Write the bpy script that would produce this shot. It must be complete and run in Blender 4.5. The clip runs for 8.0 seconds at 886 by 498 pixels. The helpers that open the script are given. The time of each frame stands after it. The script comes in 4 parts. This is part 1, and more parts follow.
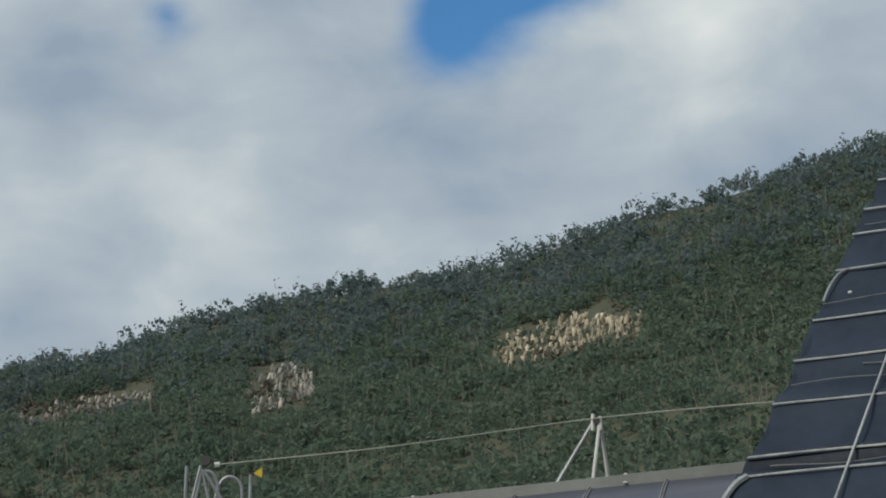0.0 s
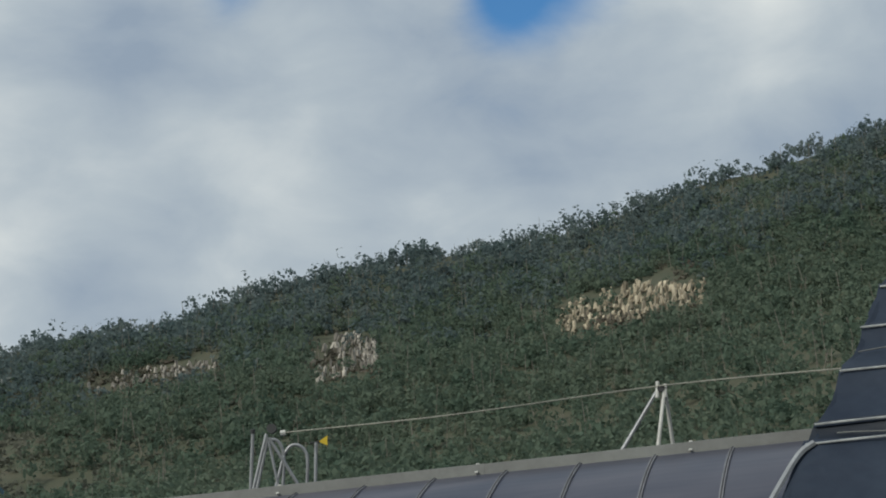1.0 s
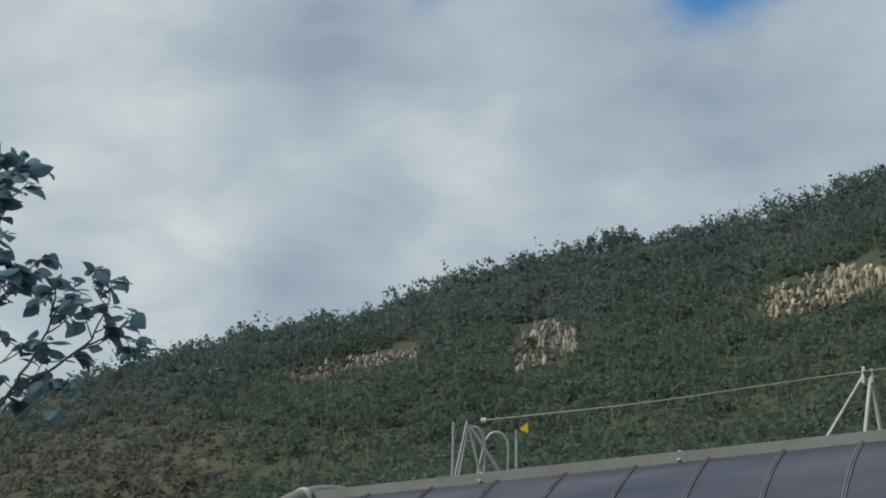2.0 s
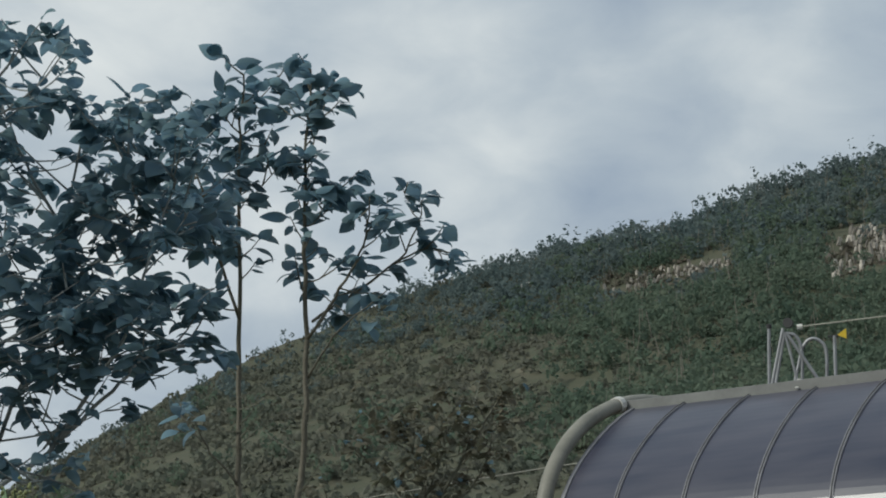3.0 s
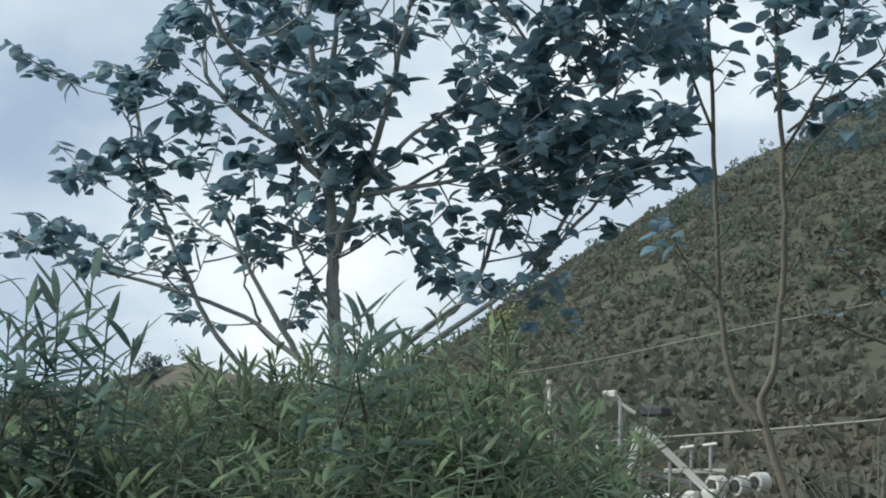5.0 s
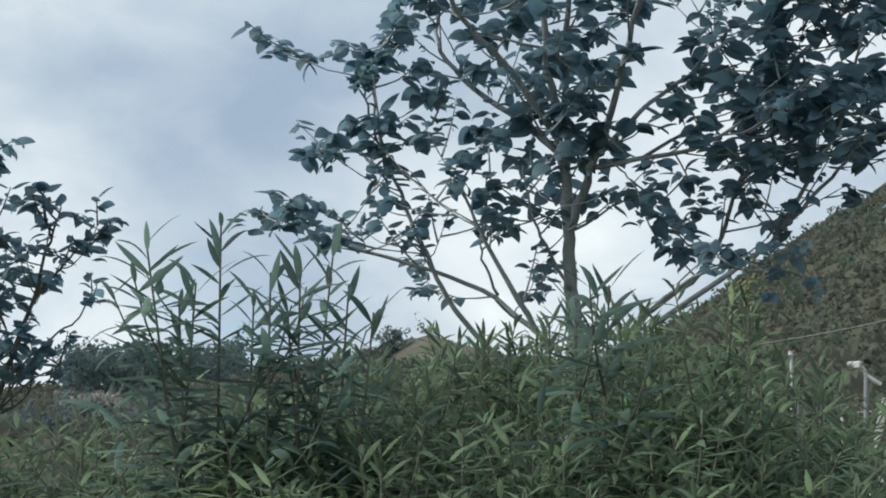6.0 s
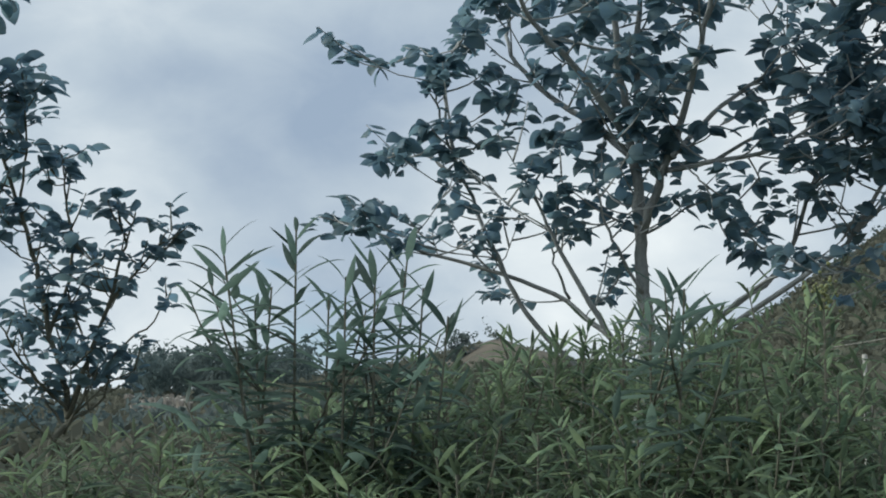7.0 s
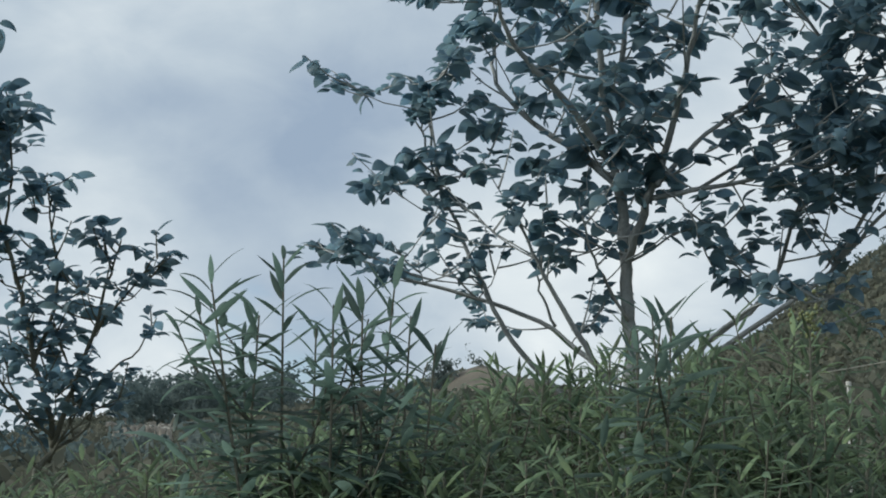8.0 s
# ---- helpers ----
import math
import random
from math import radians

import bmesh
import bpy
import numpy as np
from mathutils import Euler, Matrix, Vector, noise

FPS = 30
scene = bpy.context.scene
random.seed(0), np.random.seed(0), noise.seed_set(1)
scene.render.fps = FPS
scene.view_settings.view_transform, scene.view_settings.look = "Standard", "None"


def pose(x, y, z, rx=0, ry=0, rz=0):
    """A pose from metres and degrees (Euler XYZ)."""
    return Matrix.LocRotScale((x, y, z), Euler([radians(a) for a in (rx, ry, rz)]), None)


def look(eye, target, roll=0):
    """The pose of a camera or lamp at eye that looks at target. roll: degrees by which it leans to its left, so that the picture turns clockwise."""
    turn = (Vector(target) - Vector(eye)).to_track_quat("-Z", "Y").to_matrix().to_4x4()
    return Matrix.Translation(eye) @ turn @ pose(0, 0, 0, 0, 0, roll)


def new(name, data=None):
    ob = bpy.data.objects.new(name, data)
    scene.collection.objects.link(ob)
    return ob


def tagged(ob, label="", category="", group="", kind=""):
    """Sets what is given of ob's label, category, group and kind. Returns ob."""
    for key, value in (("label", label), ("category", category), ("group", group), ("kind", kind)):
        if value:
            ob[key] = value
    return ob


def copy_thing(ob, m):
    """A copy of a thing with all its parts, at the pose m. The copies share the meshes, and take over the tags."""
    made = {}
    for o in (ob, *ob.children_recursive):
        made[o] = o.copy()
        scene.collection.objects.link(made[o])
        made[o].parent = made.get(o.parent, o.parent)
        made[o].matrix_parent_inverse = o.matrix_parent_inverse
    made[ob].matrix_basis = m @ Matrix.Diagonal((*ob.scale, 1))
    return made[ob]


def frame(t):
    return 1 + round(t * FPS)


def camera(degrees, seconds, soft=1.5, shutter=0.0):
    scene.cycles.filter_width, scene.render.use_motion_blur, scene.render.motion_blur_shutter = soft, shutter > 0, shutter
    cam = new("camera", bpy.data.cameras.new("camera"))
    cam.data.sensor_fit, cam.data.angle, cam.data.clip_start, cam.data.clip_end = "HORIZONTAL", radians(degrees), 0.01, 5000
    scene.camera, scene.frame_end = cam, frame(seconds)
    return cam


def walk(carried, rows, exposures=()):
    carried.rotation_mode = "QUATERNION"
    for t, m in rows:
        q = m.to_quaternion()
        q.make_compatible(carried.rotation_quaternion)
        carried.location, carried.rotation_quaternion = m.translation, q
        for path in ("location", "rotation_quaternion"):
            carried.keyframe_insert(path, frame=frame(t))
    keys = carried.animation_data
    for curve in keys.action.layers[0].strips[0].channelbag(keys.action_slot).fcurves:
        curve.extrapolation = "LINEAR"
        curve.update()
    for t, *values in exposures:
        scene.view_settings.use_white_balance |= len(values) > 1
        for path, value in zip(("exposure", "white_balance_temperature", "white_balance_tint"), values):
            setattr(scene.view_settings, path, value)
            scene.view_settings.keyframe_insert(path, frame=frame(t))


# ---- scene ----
# ---------------------------------------------------------------- camera
cam = camera(29.29, 8.0, soft=1.9)
walk(cam, [
    (0, pose(0.006, -0.021, 1.628, 108.031, 3.199, 0.160)),
    (0.5, pose(-0.008, -0.014, 1.622, 107.653, 3.147, 1.071)),
    (0.8, pose(-0.017, -0.010, 1.614, 107.335, 3.105, 1.558)),
    (1, pose(-0.017, -0.012, 1.620, 107.091, 2.906, 2.264)),
    (1.2, pose(-0.015, -0.015, 1.609, 107.100, 2.575, 3.882)),
    (2.3, pose(-0.002, -0.034, 1.605, 106.667, 1.515, 11.639)),
    (2.5, pose(-0.002, -0.009, 1.596, 105.836, 1.307, 14.070)),
    (2.8, pose(-0.009, -0.003, 1.570, 104.987, 1.116, 17.430)),
    (3, pose(-0.015, 0.000, 1.581, 104.261, 0.873, 19.456)),
    (3.3, pose(-0.019, 0.041, 1.592, 103.584, 0.405, 22.672)),
    (3.5, pose(-0.003, 0.068, 1.612, 102.961, 0.364, 24.461)),
    (3.8, pose(0.009, 0.039, 1.631, 101.352, 0.276, 28.030)),
    (4, pose(0.013, 0.056, 1.601, 100.500, 0.113, 30.553)),
    (4.2, pose(0.010, 0.043, 1.602, 99.777, 0.150, 31.787)),
    (5.3, pose(0.016, -0.001, 1.600, 97.615, 0.416, 38.013)),
    (5.5, pose(0.012, 0.003, 1.591, 97.550, 0.427, 40.042)),
    (5.8, pose(0.008, -0.001, 1.593, 97.380, -0.094, 42.624)),
    (6, pose(0.012, 0.007, 1.604, 97.173, 0.036, 43.697)),
    (6.2, pose(0.008, 0.025, 1.613, 97.136, -0.145, 44.913)),
    (6.5, pose(0.001, -0.005, 1.602, 97.170, 0.020, 45.715)),
    (7, pose(0.004, -0.024, 1.603, 97.300, -0.068, 45.969)),
    (7.5, pose(0.010, -0.050, 1.605, 97.873, 0.045, 45.610)),
    (8, pose(0.001, -0.047, 1.606, 98.209, 0.046, 45.394)),
], exposures=[(0, -0.04, 6350, 4), (2.5, -0.08, 6250, 4), (3.5, 0.12, 6150, 4), (4.0, 0.29, 5900, 4), (5.3, 0.49, 6100, 4), (5.5, 0.49, 6100, 4), (6.0, 0.34, 6100, 4), (7.0, 0.22, 6100, 4), (8, 0.18, 6100, 4)])

# ---------------------------------------------------------------- light
SUN_AZ, SUN_EL = -138.0, 36.0      # compass angle from +y, clockwise; height
world = bpy.data.worlds.new("sky")
scene.world = world
world.use_nodes = True
wn, wl = world.node_tree.nodes, world.node_tree.links
wn.clear()


def wnode(kind, **values):
    n = wn.new(kind)
    for key, value in values.items():
        n.inputs[key].default_value = value
    return n


def wmath(op, a, b=None, clamp=False):
    n = wn.new("ShaderNodeMath")
    n.operation, n.use_clamp = op, clamp
    for i, v in enumerate((a, b)):
        if v is None:
            continue
        if isinstance(v, (int, float)):
            n.inputs[i].default_value = v
        else:
            wl.new(v, n.inputs[i])
    return n.outputs[0]


def heading(az, el):
    a, e = radians(az), radians(el)
    return Vector((math.sin(a) * math.cos(e), math.cos(a) * math.cos(e), math.sin(e)))


sky = wn.new("ShaderNodeTexSky")
sky.sky_type, sky.sun_disc = "NISHITA", False
sky.sun_elevation, sky.sun_rotation = radians(SUN_EL), radians(SUN_AZ)
sky.air_density, sky.dust_density, sky.ozone_density = 1.0, 0.1, 2.0
coord = wn.new("ShaderNodeTexCoord").outputs["Generated"]
# soft cumulus sheet: stretched noise, two sizes
stretch = wn.new("ShaderNodeMapping")
stretch.inputs["Scale"].default_value = (1.0, 1.0, 1.8)
stretch.inputs["Location"].default_value = (0.35, 0.1, 0.2)
wl.new(coord, stretch.inputs["Vector"])
big = wnode("ShaderNodeTexNoise", Scale=4.6, Detail=3.5, Roughness=0.45, Distortion=0.3)
small = wnode("ShaderNodeTexNoise", Scale=13.0, Detail=6.0, Roughness=0.55, Distortion=0.3)
for n in (big, small):
    wl.new(stretch.outputs[0], n.inputs["Vector"])
density = wmath("ADD", wmath("MULTIPLY", big.outputs["Fac"], 0.75), wmath("MULTIPLY", small.outputs["Fac"], 0.25))


def patch(az, el, size, amount):
    """A wide soft swelling or thinning of the cloud sheet about one heading."""
    v = wn.new("ShaderNodeVectorMath")
    v.operation = "DISTANCE"
    wl.new(coord, v.inputs[0])
    v.inputs[1].default_value = heading(az, el)
    near = wmath("SUBTRACT", 1.0, wmath("DIVIDE", v.outputs["Value"], size), clamp=True)
    near = wmath("MULTIPLY", near, near)
    return wmath("MULTIPLY", near, amount)


thick = density
for p in ((4.4, 27.2, 0.095, -0.75), (1.6, 25.4, 0.06, -0.50), (7.4, 27.8, 0.06, -0.50), (-8.8, 26.0, 0.06, -0.30)):
    thick = wmath("ADD", thick, patch(*p))
cover = wn.new("ShaderNodeMapRange")
cover.interpolation_type = "SMOOTHSTEP"
cover.inputs["From Min"].default_value, cover.inputs["From Max"].default_value = 0.06, 0.38
wl.new(thick, cover.inputs["Value"])
# brighter and greyer parts of the sheet
bright = wmath("ADD", wmath("MULTIPLY", big.outputs["Fac"], 0.7), wmath("MULTIPLY", small.outputs["Fac"], 0.3))
for p in ((-34.0, 10.0, 0.30, 0.16), (-42.0, 5.0, 0.16, 0.16), (-6.0, 21.5, 0.11, 0.15), (11.0, 24.5, 0.11, 0.22), (-54.5, 4.6, 0.16, 0.30),
          (-51.0, 11.3, 0.13, -0.17), (-38.5, 7.5, 0.09, 0.10), (-58.0, 14.5, 0.08, 0.08), (-12.0, 24.0, 0.09, -0.14), (-11.0, 18.5, 0.10, -0.14), (-4.0, 18.0, 0.09, -0.14), (-14.0, 16.0, 0.10, -0.20), (-18.0, 20.0, 0.12, 0.10), (-22.0, 15.5, 0.10, -0.12)):
    bright = wmath("ADD", bright, patch(*p))
tone = wn.new("ShaderNodeValToRGB")
tone.color_ramp.elements[0].position, tone.color_ramp.elements[0].color = 0.34, (0.31, 0.367, 0.462, 1)
tone.color_ramp.elements[1].position, tone.color_ramp.elements[1].color = 0.74, (0.768, 0.768, 0.763, 1)
middle = tone.color_ramp.elements.new(0.52)
middle.color = (0.475, 0.518, 0.573, 1)
wl.new(bright, tone.inputs["Fac"])
clear_bg, cloud_bg = wnode("ShaderNodeBackground", Strength=0.135), wnode("ShaderNodeBackground", Strength=1.0)
vivid = wnode("ShaderNodeHueSaturation", Saturation=1.25)
wl.new(sky.outputs[0], vivid.inputs["Color"])
wl.new(vivid.outputs[0], clear_bg.inputs["Color"])
wl.new(tone.outputs[0], cloud_bg.inputs["Color"])
blend = wn.new("ShaderNodeMixShader")
wl.new(cover.outputs[0], blend.inputs[0])
wl.new(clear_bg.outputs[0], blend.inputs[1])
wl.new(cloud_bg.outputs[0], blend.inputs[2])
wl.new(blend.outputs[0], wn.new("ShaderNodeOutputWorld").inputs["Surface"])

sun = new("sun", bpy.data.lights.new("sun", "SUN"))
sun.data.energy, sun.data.angle, sun.data.color = 2.3, radians(12), (1.0, 0.94, 0.84)
sun.matrix_world = look(heading(SUN_AZ, SUN_EL) * 50, (0, 0, 0))


# ---------------------------------------------------------------- materials
def material(name, colour, second=None, scale=6.0, rough=0.7, metal=0.0, bump=0.3, fine=None, per_piece=0.0, through_light=0.0, per_island=0.0, spec=0.5, coords="Object", stretch=None, yaw=0):
    """Two colours mixed by two sizes of noise, with a bump from the fine one."""
    m = bpy.data.materials.new(name)
    m.use_nodes = True
    n, l = m.node_tree.nodes, m.node_tree.links
    b = n["Principled BSDF"]
    b.inputs["Roughness"].default_value, b.inputs["Metallic"].default_value = rough, metal
    b.inputs["Specular IOR Level"].default_value = spec
    tc = n.new("ShaderNodeTexCoord")
    wide, grain = n.new("ShaderNodeTexNoise"), n.new("ShaderNodeTexNoise")
    wide.inputs["Scale"].default_value, wide.inputs["Detail"].default_value = scale, 4
    grain.inputs["Scale"].default_value, grain.inputs["Detail"].default_value = fine or scale * 9, 5
    place = n.new("ShaderNodeMapping")
    place.inputs["Rotation"].default_value, place.inputs["Scale"].default_value = (0, 0, radians(yaw)), stretch or (1, 1, 1)
    l.new(tc.outputs[coords], place.inputs["Vector"])
    for t in (wide, grain):
        l.new(place.outputs[0], t.inputs["Vector"])
    add = n.new("ShaderNodeMath")
    add.operation = "MULTIPLY_ADD"
    l.new(grain.outputs["Fac"], add.inputs[0])
    add.inputs[1].default_value = 0.45
    l.new(wide.outputs["Fac"], add.inputs[2])
    ramp = n.new("ShaderNodeMapRange")
    ramp.inputs["From Min"].default_value, ramp.inputs["From Max"].default_value = 0.5, 0.95
    l.new(add.outputs[0], ramp.inputs["Value"])
    mix = n.new("ShaderNodeMix")
    mix.data_type = "RGBA"
    mix.inputs["A"].default_value = (*colour, 1)
    mix.inputs["B"].default_value = (*(second or [c * 0.65 for c in colour]), 1)
    l.new(ramp.outputs[0], mix.inputs["Factor"])
    out = mix.outputs["Result"]
    for amount, node, socket in ((per_piece, "ShaderNodeObjectInfo", "Random"), (per_island, "ShaderNodeNewGeometry", "Random Per Island")):
        if amount:
            info = n.new(node)
            span = n.new("ShaderNodeMapRange")
            span.inputs["To Min"].default_value, span.inputs["To Max"].default_value = 1 - amount, 1 + amount
            l.new(info.outputs[socket], span.inputs["Value"])
            hsv = n.new("ShaderNodeHueSaturation")
            l.new(span.outputs[0], hsv.inputs["Value"])
            l.new(out, hsv.inputs["Color"])
            out = hsv.outputs["Color"]
    l.new(out, b.inputs["Base Color"])
    if bump:
        bm_ = n.new("ShaderNodeBump")
        bm_.inputs["Strength"].default_value, bm_.inputs["Distance"].default_value = bump, 0.02
        l.new(grain.outputs["Fac"], bm_.inputs["Height"])
        l.new(bm_.outputs[0], b.inputs["Normal"])
    if through_light:
        tl, ms = n.new("ShaderNodeBsdfTranslucent"), n.new("ShaderNodeMixShader")
        l.new(out, tl.inputs["Color"])
        ms.inputs[0].default_value = through_light
        l.new(b.outputs[0], ms.inputs[1])
        l.new(tl.outputs[0], ms.inputs[2])
        l.new(ms.outputs[0], n["Material Output"].inputs["Surface"])
    return m


M_GROUND = material("hillside_soil_and_grass", (0.068, 0.078, 0.051), (0.098, 0.094, 0.065), 0.35, 0.95, bump=0.8, fine=2.6, spec=0.2)
M_WOODS = material("hill_foliage", (0.108, 0.158, 0.116), (0.172, 0.208, 0.15), 0.10, 0.75, bump=0, fine=0.33, per_island=0.1, through_light=0.5, spec=0.1)
# bluer than hill_foliage: distance haze put into the foliage colour
M_WOODS_HAZE = material("haze_tinted_foliage", (0.118, 0.165, 0.165), (0.18, 0.215, 0.203), 0.10, 0.75, bump=0, fine=0.33, per_island=0.1, through_light=0.5, spec=0.1)
M_SCRUB = material("dry_scrub", (0.132, 0.148, 0.114), (0.164, 0.161, 0.126), 0.06, 0.8, bump=0, fine=0.3, per_island=0.08, through_light=0.4, spec=0.2)
M_RUST = material("brown_dry_foliage", (0.165, 0.138, 0.108), (0.12, 0.122, 0.092), 0.10, 0.8, bump=0, fine=0.4, per_island=0.15, through_light=0.3, spec=0.2)
M_PALEWOOD = material("pale_bark", (0.28, 0.26, 0.22), (0.16, 0.14, 0.11), 2.0, 0.9, bump=0.2)
M_STONE = material("pale_cliff_stone", (0.56, 0.49, 0.36), (0.24, 0.2, 0.145), 0.5, 0.9, bump=0.6, fine=3.0, per_piece=0.5)
M_STONE_GREY = material("grey_cliff_stone", (0.47, 0.435, 0.38), (0.24, 0.215, 0.185), 0.5, 0.9, bump=0.6, fine=3.0, per_piece=0.5)
M_EARTH = material("bare_tan_earth", (0.15, 0.13, 0.102), (0.09, 0.085, 0.068), 0.3, 0.95, bump=0.5, fine=2.0)
M_BARK = material("grey_bark", (0.46, 0.47, 0.46), (0.25, 0.26, 0.255), 5.0, 0.85, bump=0.6, fine=60)
M_SAPLING = material("brown_sapling_bark", (0.20, 0.185, 0.145), (0.12, 0.11, 0.085), 5.0, 0.85, bump=0.5, fine=60)
M_TWIG = material("green_twig_bark", (0.17, 0.17, 0.13), (0.10, 0.10, 0.075), 8.0, 0.8, bump=0.3)
# broad leaves: a blue veil of glare and haze is mixed into both base colours
M_LEAF = material("broad_leaf", (0.165, 0.275, 0.37), (0.2, 0.29, 0.3), 7.0, 0.48, bump=0.15, per_piece=0.3, through_light=0.55, spec=0.4)
M_LEAVES = material("broad_leaf_mass", (0.165, 0.275, 0.37), (0.2, 0.29, 0.3), 7.0, 0.48, bump=0.15, per_island=0.3, through_light=0.55, spec=0.4)
# tall shoots: leaf colour dulled so they look backlit against the sky
M_LANCE_BACKLIT = material("lance_leaf", (0.175, 0.25, 0.195), (0.115, 0.175, 0.155), 5.0, 0.40, bump=0.15, per_piece=0.5, through_light=0.6, spec=0.5)
M_LANCES = material("lance_leaf_mass", (0.222, 0.282, 0.152), (0.112, 0.172, 0.122), 5.0, 0.40, bump=0.15, per_piece=0.25, per_island=0.5, through_light=0.6, spec=0.5)
M_DRYLEAF = material("dull_leaf", (0.125, 0.14, 0.095), (0.175, 0.155, 0.115), 4.0, 0.6, bump=0.1, per_island=0.3, through_light=0.4, spec=0.3)
M_FLOWER = material("yellow_flower", (0.3, 0.31, 0.14), (0.22, 0.25, 0.11), 8.0, 0.7, bump=0.1, through_light=0.2)
# stretched noise paints lengthwise streaks of reflected sky into the base colour
M_POLY = material("smoky_poly_painted_reflections", (0.022, 0.028, 0.052), (0.078, 0.076, 0.098), 0.9, 0.33, bump=0.06, fine=3.0, spec=0.6, stretch=(0.12, 1.0, 1.6), yaw=16)
M_ALU = material("dull_aluminium", (0.40, 0.41, 0.42), (0.28, 0.28, 0.29), 3.0, 0.5, metal=0.5, bump=0.1)
M_RIB = material("dull_glazing_bar", (0.27, 0.27, 0.29), (0.17, 0.17, 0.185), 2.0, 0.6, metal=0.2, bump=0.1, spec=0.3)
M_RIDGE = material("grey_ridge_sheet", (0.20, 0.205, 0.195), (0.14, 0.14, 0.135), 1.2, 0.65, metal=0.1, bump=0.1)
M_PIPE = material("beige_pipe", (0.25, 0.24, 0.20), (0.17, 0.165, 0.135), 1.5, 0.55, bump=0.1)
M_WHITE = material("white_painted_steel", (0.66, 0.65, 0.61), (0.48, 0.47, 0.43), 2.5, 0.5, bump=0.1)
M_TARP = material("black_tarpaulin", (0.009, 0.015, 0.029), (0.021, 0.03, 0.048), 1.2, 0.5, bump=0.45, fine=7.0, per_piece=0.3, spec=0.3)
M_TIE = material("weathered_tie", (0.50, 0.51, 0.50), (0.22, 0.23, 0.24), 3.0, 0.7, bump=0.1)
M_WOODWALL = material("orange_varnished_board", (0.42, 0.17, 0.065), (0.30, 0.11, 0.045), 2.0, 0.5, bump=0.2, fine=30, per_piece=0.2)
M_DARK = material("dark_rubber", (0.03, 0.03, 0.032), (0.05, 0.05, 0.05), 4.0, 0.7, bump=0.1)
M_YELLOW = material("yellow_pennant", (0.80, 0.58, 0.05), (0.66, 0.46, 0.04), 4.0, 0.7, bump=0.1)
M_CABLE = material("weathered_wire", (0.34, 0.33, 0.27), (0.24, 0.23, 0.2), 4.0, 0.6, bump=0)
M_BLUE = material("dark_drive_cover", (0.035, 0.042, 0.055), (0.05, 0.055, 0.065), 2.0, 0.6, bump=0.2)


# ---------------------------------------------------------------- mesh helpers
def part(name, bm, mat, parent=None, label="", smooth=False):
    me = bpy.data.meshes.new(name)
    bm.to_mesh(me)
    bm.free()
    me.materials.append(mat)
    if smooth:
        me.polygons.foreach_set("use_smooth", [True] * len(me.polygons))
    ob = new(name, me)
    ob.parent = parent
    if label:
        ob["label"] = label
    return ob


def piece(name, me, parent, m):
    """One more object on a shared mesh."""
    ob = new(name, me)
    ob.parent = parent
    ob.matrix_basis = m
    return ob


def thing(name, label, category, group="", at=(0, 0, 0)):
    ob = new(name)
    ob.location = at
    ob.empty_display_size = 0.2
    return tagged(ob, label, category, group)


def mesh_from(name, verts, faces, mat, smooth=False):
    """verts: n x 3; faces: m x k, all of one size."""
    verts, faces = np.asarray(verts, np.float32), np.asarray(faces, np.int32)
    me = bpy.data.meshes.new(name)
    me.vertices.add(len(verts))
    me.vertices.foreach_set("co", verts.ravel())
    k = faces.shape[1]
    me.loops.add(faces.size)
    me.loops.foreach_set("vertex_index", faces.ravel())
    me.polygons.add(len(faces))
    me.polygons.foreach_set("loop_start", np.arange(len(faces), dtype=np.int32) * k)
    if smooth:
        me.polygons.foreach_set("use_smooth", np.ones(len(faces), bool))
    me.update(calc_edges=True)
    me.materials.append(mat)
    return me


def spline(points, n):
    """n points along a smooth curve through the given ones."""
    p = [Vector(q) for q in points]
    p = [p[0] * 2 - p[1], *p, p[-1] * 2 - p[-2]]
    out = []
    for i in range(n):
        s = i / (n - 1) * (len(p) - 3)
        k = min(int(s), len(p) - 4)
        u = s - k
        a, b, c, d = p[k:k + 4]
        out.append(0.5 * (2 * b + (c - a) * u + (2 * a - 5 * b + 4 * c - d) * u * u + (3 * b - a - 3 * c + d) * u ** 3))
    return out


def tube(bm, points, r0, r1, sides=7, caps=True):
    """A tapered round bar along points."""
    rings = []
    side = None
    for i, p in enumerate(points):
        d = (points[min(i + 1, len(points) - 1)] - points[max(i - 1, 0)]).normalized()
        if side is None:
            side = d.orthogonal().normalized()
        side = (side - d * side.dot(d)).normalized()
        up = d.cross(side)
        r = r0 + (r1 - r0) * i / (len(points) - 1)
        rings.append([bm.verts.new(p + (side * math.cos(a) + up * math.sin(a)) * r) for a in (2 * math.pi * k / sides for k in range(sides))])
    for a, b in zip(rings, rings[1:]):
        for k in range(sides):
            bm.faces.new((a[k], a[(k + 1) % sides], b[(k + 1) % sides], b[k]))
    if caps:
        bm.faces.new(rings[0][::-1])
        bm.faces.new(rings[-1])
    return bm


def bar(a, b, r, sides=8, r1=None):
    return tube(bmesh.new(), [Vector(a), Vector(b)], r, r if r1 is None else r1, sides)


def box(m, size, bevel=0.01):
    """A box with softened edges, centred at the pose m."""
    bm = bmesh.new()
    bmesh.ops.create_cube(bm, size=1, matrix=m @ Matrix.Diagonal((*size, 1)))
    if bevel:
        bmesh.ops.bevel(bm, geom=bm.edges, offset=bevel, segments=1, affect="EDGES")
    return bm


